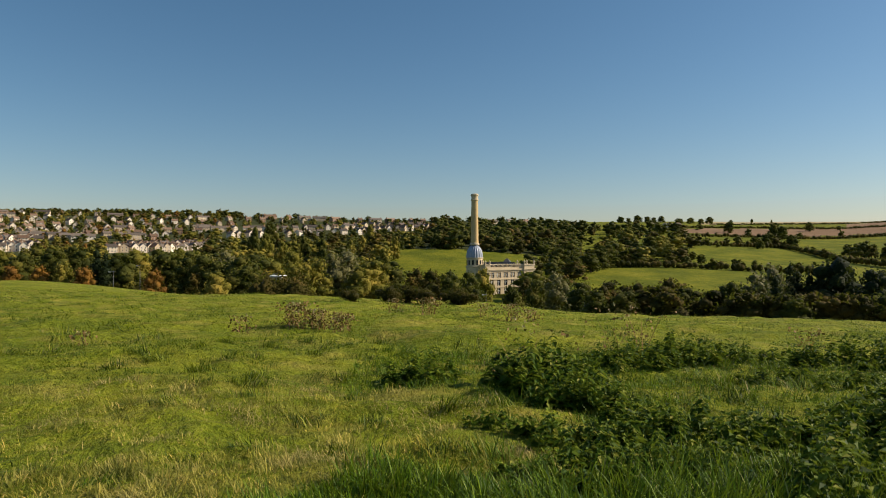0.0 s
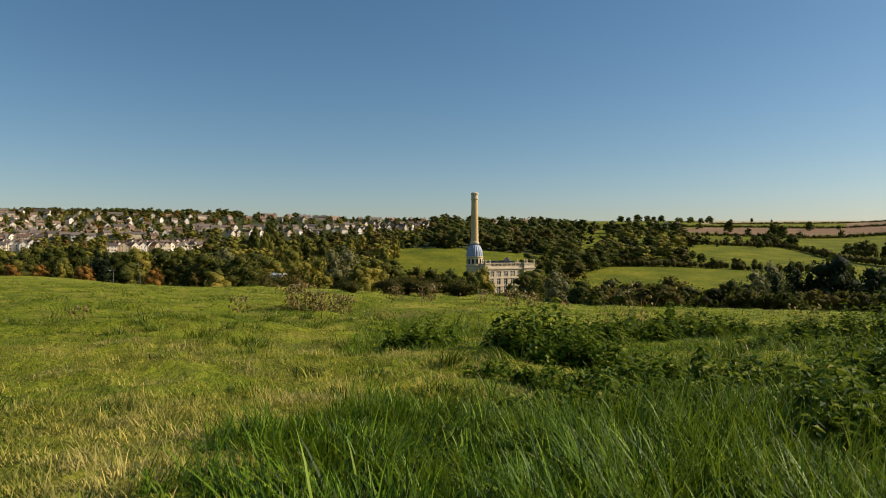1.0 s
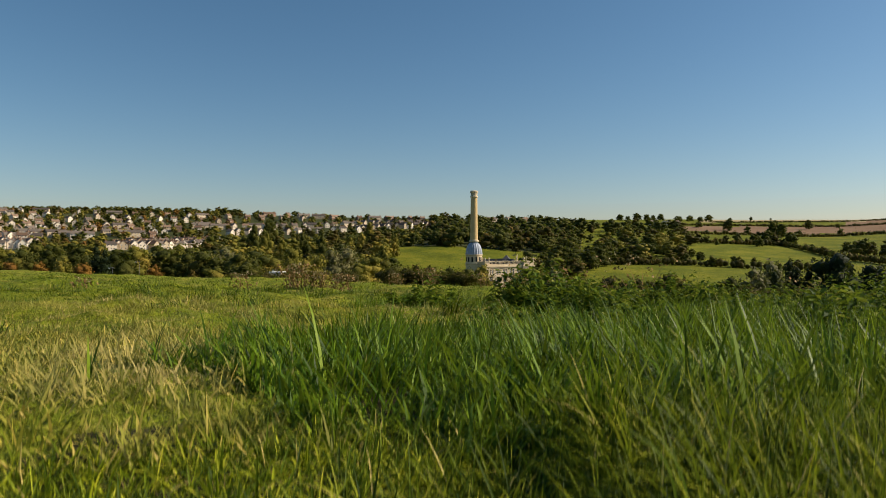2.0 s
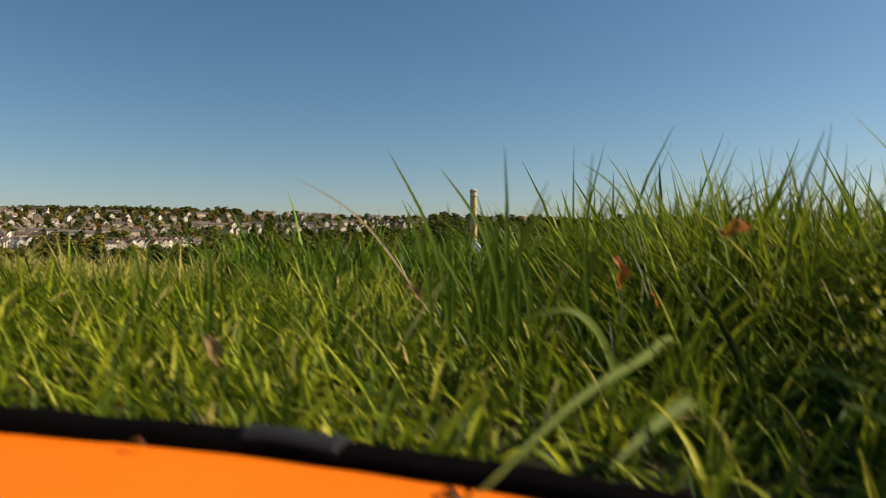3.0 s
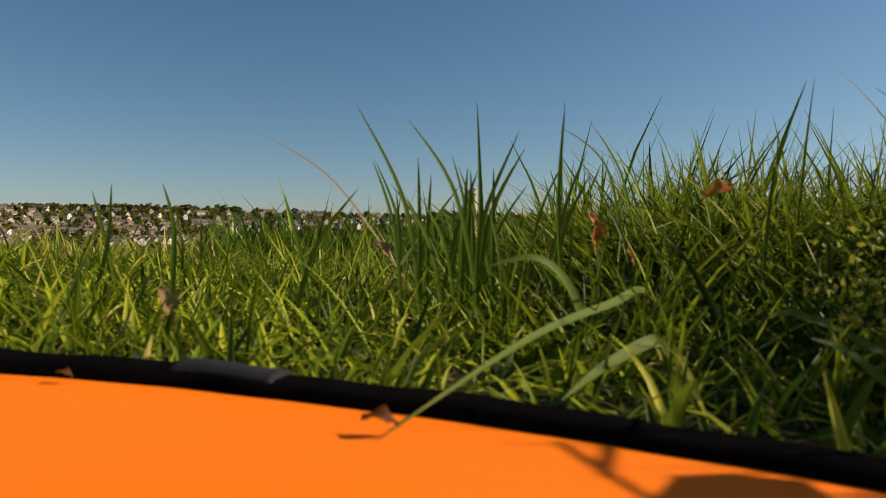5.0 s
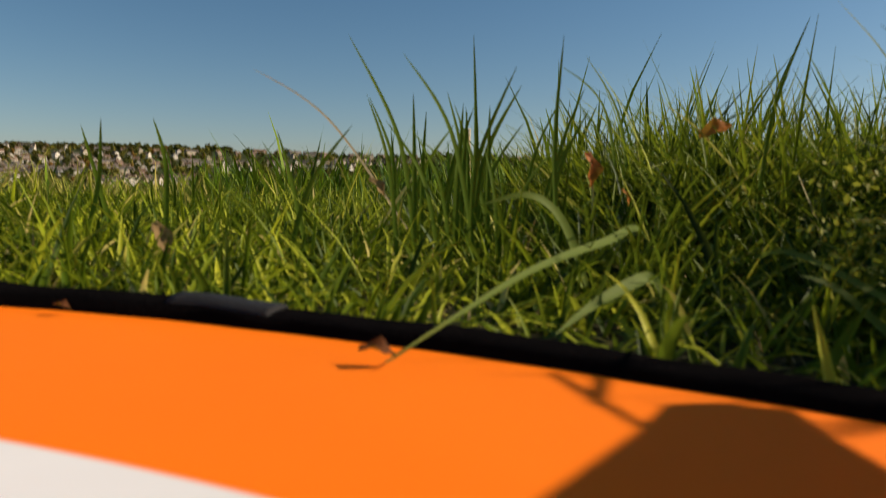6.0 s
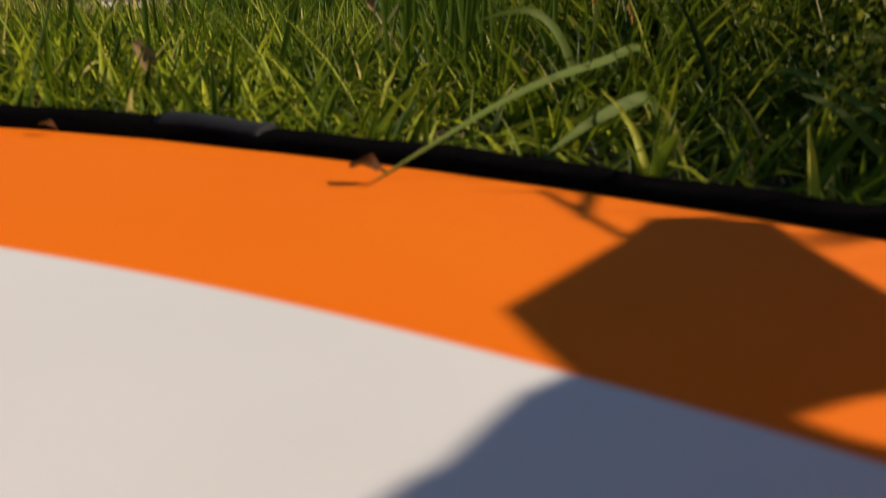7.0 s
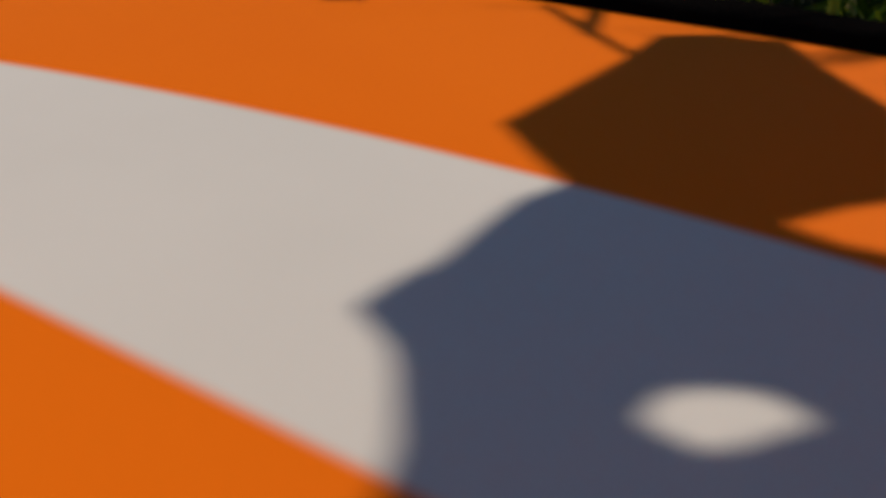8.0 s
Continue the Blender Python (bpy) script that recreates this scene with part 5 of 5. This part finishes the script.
# ---- nettles and thistles ----
def nettle_patch(x, y, rx, ry, n, h, seed, label):
    """A stand of nettles: leaning stems with pairs of toothed, drooping leaves."""
    rng = np.random.default_rng(seed)
    a, r = rng.uniform(0, 2 * np.pi, n), np.sqrt(rng.random(n))
    px, py = x + rx * r * np.cos(a), y + ry * r * np.sin(a)
    hh = 0.74 * h * (1 - 0.45 * r ** 2) * (0.3 + 0.9 * rng.random(n))
    base = ground_z(px, py)
    sv, sf = blades(np.c_[px, py], base, hh, np.full(n, 0.006), rng.uniform(0.0, 0.3, n), 3, rng)
    pv, pf, off = [sv], [sf], len(sv)
    levels = 14
    k = np.repeat(np.arange(n), levels * 2)
    lev = np.tile(np.repeat(np.arange(levels), 2), n)
    side = np.tile(np.array([0, 1]), n * levels)
    t = 0.18 + 0.8 * lev / (levels - 1) + rng.normal(0, 0.02, len(k))
    ang = rng.uniform(0, 6.28, n)[k] + lev * 1.571 + side * np.pi + rng.normal(0, 0.3, len(k))
    size = (0.100 - 0.055 * t) * rng.uniform(0.7, 1.3, len(k)) * (h / 0.6) ** 0.5
    o = np.c_[px[k], py[k], base[k] + hh[k] * t * 0.95] + rng.normal(0, 0.01, (len(k), 3))
    d = np.c_[np.cos(ang), np.sin(ang), rng.uniform(-0.5, 0.35, len(k))]
    s = np.c_[-np.sin(ang), np.cos(ang), rng.normal(0, 0.2, len(k))]
    z = np.array([0, 0, 1.0])
    S = size[:, None]
    lv = np.stack([o, o + d * S * 0.45 + s * S * 0.36 + z * S * 0.1, o + d * S * 1.15 - z * S * 0.25, o + d * S * 0.45 - s * S * 0.36 + z * S * 0.1], 1).reshape(-1, 3)
    pv.append(lv)
    pf.append(np.arange(len(lv)).reshape(-1, 4) + off)
    name = "nettle_patch"
    return tagged(new(name, mesh(name, np.concatenate(pv), np.concatenate(pf), NETTLE)), label, "nettles", kind="stuff")


NETTLES = "dense stand of dark green nettles in the grass"
for i, (x, y, rx, ry, n, h) in enumerate([
    (0.78, 5.6, 0.46, 0.45, 110, 0.62), (0.97, 4.9, 0.36, 0.35, 60, 0.42), (-0.2, 6.0, 0.34, 0.4, 42, 0.42), (2.5, 7.6, 0.6, 0.6, 60, 0.54), (3.5, 7.6, 0.6, 0.5, 55, 0.45), (4.5, 7.3, 0.6, 0.6, 60, 0.50),
    (1.9, 7.2, 0.5, 0.5, 45, 0.45), (5.4, 7.4, 0.6, 0.5, 50, 0.5), (1.5, 3.8, 0.6, 0.45, 75, 0.34), (2.5, 4.0, 0.55, 0.5, 85, 0.42), (2.1, 3.2, 0.55, 0.35, 80, 0.34), (3.4, 4.7, 0.5, 0.5, 70, 0.45), (3.2, 5.9, 0.6, 0.4, 35, 0.3),
    (1.1, 3.15, 0.45, 0.3, 60, 0.27), (1.6, 2.6, 0.42, 0.35, 75, 0.36), (1.75, 2.0, 0.4, 0.35, 60, 0.36),
]):
    nettle_patch(x, y, rx, ry, int(n * 0.75), h, 70 + i, NETTLES)
for i, (x, y, rx, ry, n, h) in enumerate([(0.72, 3.7, 0.34, 0.4, 40, 0.26), (0.55, 3.05, 0.32, 0.25, 36, 0.20), (1.25, 4.4, 0.3, 0.3, 26, 0.28), (0.3, 4.0, 0.22, 0.2, 12, 0.18)]):
    nettle_patch(x, y, rx, ry, n, h, 170 + i, "low scattered dark green nettles in rough grass")


def thistle(x, y, h, n, seed):
    """A dried thistle clump: forked stems, curled leaves and pale seed heads."""
    rng = np.random.default_rng(seed)
    root = thing("thistle", "dried brown thistle clump with pale seed heads", "thistle", Matrix.Translation((x, y, gz(x, y))), "thistles in the pasture")
    a, r = rng.uniform(0, 6.28, n), 0.45 * h * np.sqrt(rng.random(n))
    xy = np.c_[r * np.cos(a), r * np.sin(a)]
    v, f = blades(xy, np.full(n, -0.03), h * rng.uniform(0.6, 1.1, n), np.full(n, 0.014), rng.uniform(0.1, 0.5, n), 4, rng)
    tagged(part("stalk_clump", mesh("stalk_clump", v, f, THISTLE), None, root), kind="stuff")
    m = n * 11
    p = np.c_[rng.normal(0, 0.40 * h, m), rng.normal(0, 0.30 * h, m), h * rng.uniform(0.05, 1.0, m) ** 0.8]
    v, f = cards(p, rng.normal(0, 1, (m, 3)), 0.024, rng)
    tagged(part("dry_foliage", mesh("dry_foliage", v, f, THISTLE), None, root), kind="stuff")
    tips = np.c_[rng.normal(0, 0.3 * h, n), rng.normal(0, 0.25 * h, n), h * rng.uniform(0.65, 1.05, n)]
    p = np.repeat(tips, 6, axis=0) + rng.normal(0, 0.011, (n * 6, 3))
    v, f = cards(p, rng.normal(0, 1, (n * 6, 3)), 0.013, rng)
    tagged(part("seed_fluff", mesh("seed_fluff", v, f, STRAW), None, root, "pale fluffy seed heads"), kind="stuff")


for i, (x, y, h, n) in enumerate([
    (-2.55, 11.5, 0.42, 34), (-2.2, 11.6, 0.34, 26), (-1.75, 11.3, 0.32, 22), (-1.35, 18.0, 0.36, 14), (-0.35, 15.4, 0.42, 20), (-4.4, 8.1, 0.2, 3), (-3.1, 10.2, 0.25, 8),
    (1.45, 14.6, 0.36, 16), (1.85, 14.3, 0.30, 14), (0.9, 15.0, 0.3, 8), (2.3, 8.5, 0.62, 8), (0.85, 6.7, 0.55, 5), (4.75, 8.7, 0.3, 5),
]):
    thistle(x, y, h, n, 90 + i)

# ---- the landed aircraft, whose shadow lies on the pad ----
DRONE_GREY = surface("drone_shell", [(0.3, (0.50, 0.50, 0.50)), (0.7, (0.58, 0.58, 0.58))], 30, 10, 0.45, 0.4)
DRONE_BLACK = surface("drone_black", [(0.3, (0.012, 0.012, 0.013)), (0.7, (0.02, 0.02, 0.022))], 30, 10, 0.5, 0.4)


def slab(points, z0, z1, hole=()):
    """A plate with a bevelled outline, and perhaps a hole through it."""
    bm = bmesh.new()
    n = len(points)
    lo = [bm.verts.new((x, y, z0)) for x, y in points]
    hi = [bm.verts.new((x, y, z1)) for x, y in points]
    for i in range(n):
        j = (i + 1) % n
        bm.faces.new((lo[i], lo[j], hi[j], hi[i]))
    if not hole:
        bm.faces.new(lo[::-1])
        bm.faces.new(hi)
    else:
        m = len(hole)
        hl = [bm.verts.new((x, y, z0)) for x, y in hole]
        hh = [bm.verts.new((x, y, z1)) for x, y in hole]
        for i in range(m):
            j = (i + 1) % m
            bm.faces.new((hl[i], hh[i], hh[j], hl[j]))
        for ring, inner in ((lo, hl), (hi, hh)):
            e = [bm.edges.get((ring[i], ring[(i + 1) % n])) for i in range(n)] + [bm.edges.get((inner[i], inner[(i + 1) % m])) for i in range(m)]
            bmesh.ops.triangle_fill(bm, edges=e, use_beauty=True)
    bmesh.ops.recalc_face_normals(bm, faces=bm.faces)
    return bm


def build_drone():
    root = thing("drone", "small grey folding camera drone landed on the pad", "drone", Matrix.Rotation(radians(3), 4, "Y"))
    bm = bmesh.new()
    sections = [(-0.225, 0.022, 0.045, 0.075), (-0.20, 0.040, 0.034, 0.088), (-0.13, 0.046, 0.030, 0.092), (-0.06, 0.044, 0.032, 0.088), (-0.03, 0.034, 0.042, 0.080), (-0.022, 0.024, 0.050, 0.074)]
    rings = []
    for y, w, z0, z1 in sections:
        c, r = (z0 + z1) / 2, (z1 - z0) / 2
        rings.append([bm.verts.new((w * math.copysign(abs(math.cos(a)) ** 0.5, math.cos(a)), y, c + r * math.copysign(abs(math.sin(a)) ** 0.5, math.sin(a)))) for a in (2 * math.pi * i / 20 for i in range(20))])
    for a, b in zip(rings, rings[1:]):
        for i in range(20):
            bm.faces.new((a[i], a[(i + 1) % 20], b[(i + 1) % 20], b[i]))
    bm.faces.new(rings[0])
    bm.faces.new(rings[-1][::-1])
    bmesh.ops.recalc_face_normals(bm, faces=bm.faces)
    part("body", bm, DRONE_GREY, root)
    # unseen front arm: outline and gap made up to cast the shadow's shape
    shadow_outline = [(0.043, -0.09), (0.091, -0.03), (0.1125, 0.0287), (0.1167, 0.0461), (0.1163, 0.0546), (0.1156, 0.0576), (0.1118, 0.0634), (0.1161, 0.0686), (0.1204, 0.0722), (0.1267, 0.0815),
               (0.1308, 0.087), (0.1377, 0.0921), (0.1341, 0.1019), (0.1307, 0.1124), (0.1397, 0.1239), (0.1588, 0.1488), (0.1713, 0.168), (0.179, 0.171), (0.1974, 0.1687), (0.1971, 0.15),
               (0.1996, 0.1184), (0.1937, 0.1001), (0.1839, 0.0914), (0.1701, 0.0877), (0.1595, 0.0828), (0.1644, 0.0788), (0.1742, 0.075), (0.2241, 0.0679), (0.221, -0.004), (0.176, -0.064), (0.043, -0.125)]
    gap = [(0.1318, 0.0488), (0.1345, 0.0518), (0.1425, 0.0535), (0.1498, 0.0527), (0.1528, 0.0498), (0.145, 0.047), (0.1362, 0.0456)]
    for s in (1, -1):
        def fore(y, s=s):
            return y if s > 0 or y < 0 else 0.3 * y

        part("arm", slab([(s * x, fore(y)) for x, y in shadow_outline], 0.082, 0.086, [(s * x, fore(y)) for x, y in gap]), DRONE_GREY, root, "unseen grey front arm, its outline shaped to cast the pad's shadow")
        part("motor", lathe(bmesh.new(), [(0.013, 0.086), (0.014, 0.098), (0.010, 0.102), (0.004, 0.104)], 20, (s * 0.1835, fore(0.135))), DRONE_BLACK, root)
        for foot, tip, w in (((0.1835, 0.1425), (0.1659, 0.194), 0.0009), ((0.1725, 0.168), (0.1807, 0.1963), 0.0013)):
            d = (Vector(tip) - Vector(foot)).normalized()
            n = Vector((-d.y, d.x)) * w
            mid = Vector(foot).lerp(Vector(tip), 0.75)
            rim = [Vector(foot) - n * 0.6, mid - n, Vector(tip) - n * 0.5, Vector(tip) + n * 0.4, mid + n * 1.2, Vector(foot) + n * 0.6]
            part("propeller_blade", slab([(s * p.x, fore(p.y)) for p in rim], 0.098, 0.0995), DRONE_BLACK, root, "folded black propeller blade")
        part("leg", lathe(bmesh.new(), [(0.005, 0.002), (0.006, 0.02), (0.008, 0.082)], 12, (s * 0.185, fore(0.04))), DRONE_BLACK, root)
        part("rear_arm", slab([(s * 0.03, -0.19), (s * 0.15, -0.235), (s * 0.165, -0.25), (s * 0.15, -0.262), (s * 0.03, -0.215)], 0.055, 0.07), DRONE_GREY, root)
        part("motor", lathe(bmesh.new(), [(0.013, 0.068), (0.014, 0.08), (0.004, 0.084)], 20, (s * 0.153, -0.248)), DRONE_BLACK, root)
        part("rear_leg", box(bmesh.new(), s * 0.045 - 0.005, s * 0.045 + 0.005, -0.20, -0.18, 0.002, 0.06, 0.002), DRONE_BLACK, root)


build_drone()


# ---- single blades, leaves and stalks beside the pad ----
def ribbon(name, points, width, mat, label, category, fold=0.25):
    """One long blade along a smooth line through a few points."""
    p = [Vector(q) for q in points]
    line_pts = []
    for i in range(len(p) - 1):
        a, b, c, d = p[max(i - 1, 0)], p[i], p[i + 1], p[min(i + 2, len(p) - 1)]
        for k in range(8):
            t = k / 8
            line_pts.append(0.5 * ((2 * b) + (c - a) * t + (2 * a - 5 * b + 4 * c - d) * t * t + (3 * b - a - 3 * c + d) * t ** 3))
    line_pts.append(p[-1])
    n = len(line_pts)
    bm = bmesh.new()
    rows = []
    for i, q in enumerate(line_pts):
        tangent = (line_pts[min(i + 1, n - 1)] - line_pts[max(i - 1, 0)]).normalized()
        side = tangent.cross(Vector((0.25, -0.8, 0.55))).normalized()
        up = side.cross(tangent)
        t = i / (n - 1)
        w = width * (0.5 + 0.5 * min(1, t * 5)) * max(0.05, 1 - t ** 3) / 2
        rows.append([bm.verts.new(q - side * w + up * w * fold), bm.verts.new(q), bm.verts.new(q + side * w + up * w * fold)])
    for a, b in zip(rows, rows[1:]):
        bm.faces.new((a[0], a[1], b[1], b[0]))
        bm.faces.new((a[1], a[2], b[2], b[1]))
    for f in bm.faces:
        f.smooth = True
    return tagged(part(name, bm, mat), label, category)


PALE_BLADE = leaf_material("pale_blade", [(0.0, (0.12, 0.17, 0.02)), (1.0, (0.19, 0.235, 0.04))], 0.35, 0.6, 0.12)
GREEN_BLADE = leaf_material("green_blade", [(0.0, (0.085, 0.14, 0.008)), (1.0, (0.15, 0.215, 0.014))], 0.35, 0.6, 0.12)
OVER = "pale grass blade arching over the pad's edge"
ribbon("grass_blade", [(0.135, 0.40, -0.01), (0.108, 0.352, 0.026), (0.076, 0.302, 0.0245), (0.033, 0.243, 0.018), (-0.014, 0.172, 0.003)], 0.0044, PALE_BLADE, OVER, "grass")
ribbon("grass_blade", [(0.098, 0.285, -0.012), (0.086, 0.262, 0.013), (0.060, 0.236, 0.010), (0.038, 0.212, 0.002)], 0.0055, PALE_BLADE, OVER, "grass")
ribbon("grass_blade", [(0.20, 0.23, -0.015), (0.175, 0.255, 0.006), (0.150, 0.28, 0.022), (0.138, 0.29, 0.018)], 0.005, PALE_BLADE, OVER, "grass")
ribbon("grass_blade", [(0.075, 0.33, 0.0), (0.062, 0.33, 0.032), (0.045, 0.325, 0.045), (0.022, 0.32, 0.041)], 0.0055, PALE_BLADE, "pale bent grass blade in the turf", "grass")
ribbon("grass_blade", [(0.178, 0.235, -0.016), (0.160, 0.24, 0.001), (0.146, 0.242, 0.013), (0.132, 0.24, 0.018)], 0.005, PALE_BLADE, OVER, "grass")
TALL = "tall upright green grass blade"
for a, b, c in (((-0.012, 0.40, 0.0), (-0.022, 0.40, 0.075), (-0.052, 0.40, 0.137)), ((0.02, 0.42, 0.0), (0.024, 0.42, 0.07), (0.022, 0.42, 0.142)), ((0.02, 0.38, 0.0), (0.022, 0.38, 0.06), (0.044, 0.38, 0.116)),
                ((0.024, 0.39, 0.0), (0.008, 0.39, 0.08), (-0.02, 0.39, 0.125)), ((0.07, 0.38, 0.0), (0.066, 0.38, 0.07), (0.070, 0.38, 0.133)), ((0.19, 0.40, 0.0), (0.198, 0.40, 0.09), (0.218, 0.40, 0.150)),
                ((0.32, 0.42, 0.0), (0.29, 0.42, 0.11), (0.245, 0.42, 0.165)), ((0.16, 0.55, 0.0), (0.15, 0.55, 0.10), (0.12, 0.55, 0.155)), ((0.155, 0.56, 0.0), (0.14, 0.56, 0.11), (0.10, 0.56, 0.150)),
                ((-0.08, 0.42, 0.0), (-0.09, 0.42, 0.05), (-0.099, 0.42, 0.083)), ((-0.09, 0.40, 0.0), (-0.075, 0.40, 0.05), (-0.05, 0.40, 0.085)), ((-0.22, 0.42, 0.01), (-0.21, 0.42, 0.05), (-0.207, 0.42, 0.09)), ((-0.215, 0.45, 0.01), (-0.225, 0.45, 0.05), (-0.235, 0.45, 0.088)),
                ((-0.17, 0.42, 0.01), (-0.168, 0.42, 0.06), (-0.175, 0.42, 0.09))):
    ribbon("grass_blade", [a, b, c], 0.0032, GREEN_BLADE, TALL, "grass")
rng = random.Random(17)
for i in range(22):
    x, y, h = rng.uniform(-0.03, 0.07), rng.uniform(0.38, 0.5), rng.uniform(0.072, 0.118)
    lean = rng.uniform(-0.035, 0.035)
    ribbon("grass_blade", [(x, y, 0.0), (x + lean * 0.3, y, h * 0.6), (x + lean, y + rng.uniform(-0.02, 0.02), h)], rng.uniform(0.0024, 0.0036), GREEN_BLADE, TALL, "grass")
for i in range(7):
    x, y, h = 0.010 + 0.0036 * i, rng.uniform(0.40, 0.47), rng.uniform(0.094, 0.112)
    lean = rng.uniform(-0.014, 0.014)
    ribbon("grass_blade", [(x - lean, y, 0.0), (x, y, h * 0.6), (x + lean, y, h)], rng.uniform(0.0028, 0.0038), GREEN_BLADE, TALL, "grass")
ribbon("dry_stalk", [(-0.02, 0.46, 0.02), (-0.072, 0.45, 0.093), (-0.122, 0.45, 0.126)], 0.0018, STRAW, "thin pinkish dry grass stalk", "stalk")


def dead_leaf(x, y, z, size, turn, tip, label):
    """A curled, pointed dead leaf caught in the grass."""
    bm = bmesh.new()
    rows = []
    for i in range(7):
        t = i / 6
        w = size * 0.24 * math.sin(math.pi * (0.06 + 0.92 * t)) ** 0.8
        z0 = size * 0.16 * math.sin(3 * t)
        rows.append([bm.verts.new((size * (t - 0.5), s * w, z0 + abs(s) * w * 0.7 + 0.07 * size * math.sin(11 * t + 2.5 * s) * (0.4 + abs(s)))) for s in (-1, -0.5, 0, 0.5, 1)])
    for a, b in zip(rows, rows[1:]):
        for k in range(4):
            bm.faces.new((a[k], a[k + 1], b[k + 1], b[k]))
    for f in bm.faces:
        f.smooth = True
    ob = part("dead_leaf", bm, TAN_LEAF if label.startswith("tan") else BROWN_LEAF if "brown" in label else ORANGE_LEAF if "orange" in label else DRY_LEAF)
    ob.matrix_basis = Matrix.Translation((x, y, z)) @ Matrix.Rotation(turn, 4, "Y") @ Matrix.Rotation(tip, 4, "X")
    tagged(ob, label, "leaf", "fallen leaves in the grass")


dead_leaf(0.193, 0.468, 0.0885, 0.023, -0.3, 1.05, "curled orange dead leaf caught in long grass")
dead_leaf(0.094, 0.42, 0.060, 0.022, 1.5, 1.0, "rust-red dead leaf hanging in the grass")
dead_leaf(0.118, 0.42, 0.043, 0.011, 1.2, 0.8, "small orange scrap of dead leaf in grass")
dead_leaf(-0.036, 0.40, 0.048, 0.014, 0.9, 0.8, "tan curled dead leaf low in the turf")
dead_leaf(-0.14, 0.34, 0.022, 0.018, 1.2, 0.9, "tan curled dead leaf low in the turf")


dead_leaf(-0.0165, 0.1775, 0.0040, 0.0105, 0.25, 0.35, "small brown leaf shape on the pad, leaf and shadow in one")
# leaf shape put where a small sprout's shadow lies on the pad
dead_leaf(-0.124, 0.2195, 0.0085, 0.006, 0.3, 0.2, "small brown leaf shape on the pad, leaf and shadow in one")


def weed(x, y, h, n, seed):
    """A low leafy weed with small yellow-green leaves."""
    rng = np.random.default_rng(seed)
    root = thing("weed", "small yellow-green leafy weed beside the pad", "weed", Matrix.Translation((x, y, gz(x, y))))
    v, f = blades(rng.normal(0, 0.012, (8, 2)), np.full(8, -0.005), h * rng.uniform(0.7, 1.1, 8), np.full(8, 0.002), rng.uniform(0.1, 0.6, 8), 5, rng)
    tagged(part("stem_clump", mesh("stem_clump", v, f, GREEN_BLADE, True), None, root), kind="stuff")
    t = rng.random(n)
    p = np.c_[rng.normal(0, 0.013, n) * (0.5 + t), rng.normal(0, 0.013, n), h * (0.12 + 0.9 * t)]
    v, f = cards(p, np.c_[rng.normal(0, 0.6, n), rng.normal(0, 0.6, n), np.full(n, 0.7)], 0.0019, rng, 0.6)
    tagged(part("foliage", mesh("foliage", v, f, YELLOW_LEAF), None, root), kind="stuff")


YELLOW_LEAF = leaf_material("yellow_leaf", [(0.0, (0.30, 0.32, 0.03)), (1.0, (0.55, 0.50, 0.06))], 0.4, 0.5, 0.3)
weed(0.199, 0.300, 0.080, 520, 301)
weed(0.190, 0.288, 0.055, 300, 302)
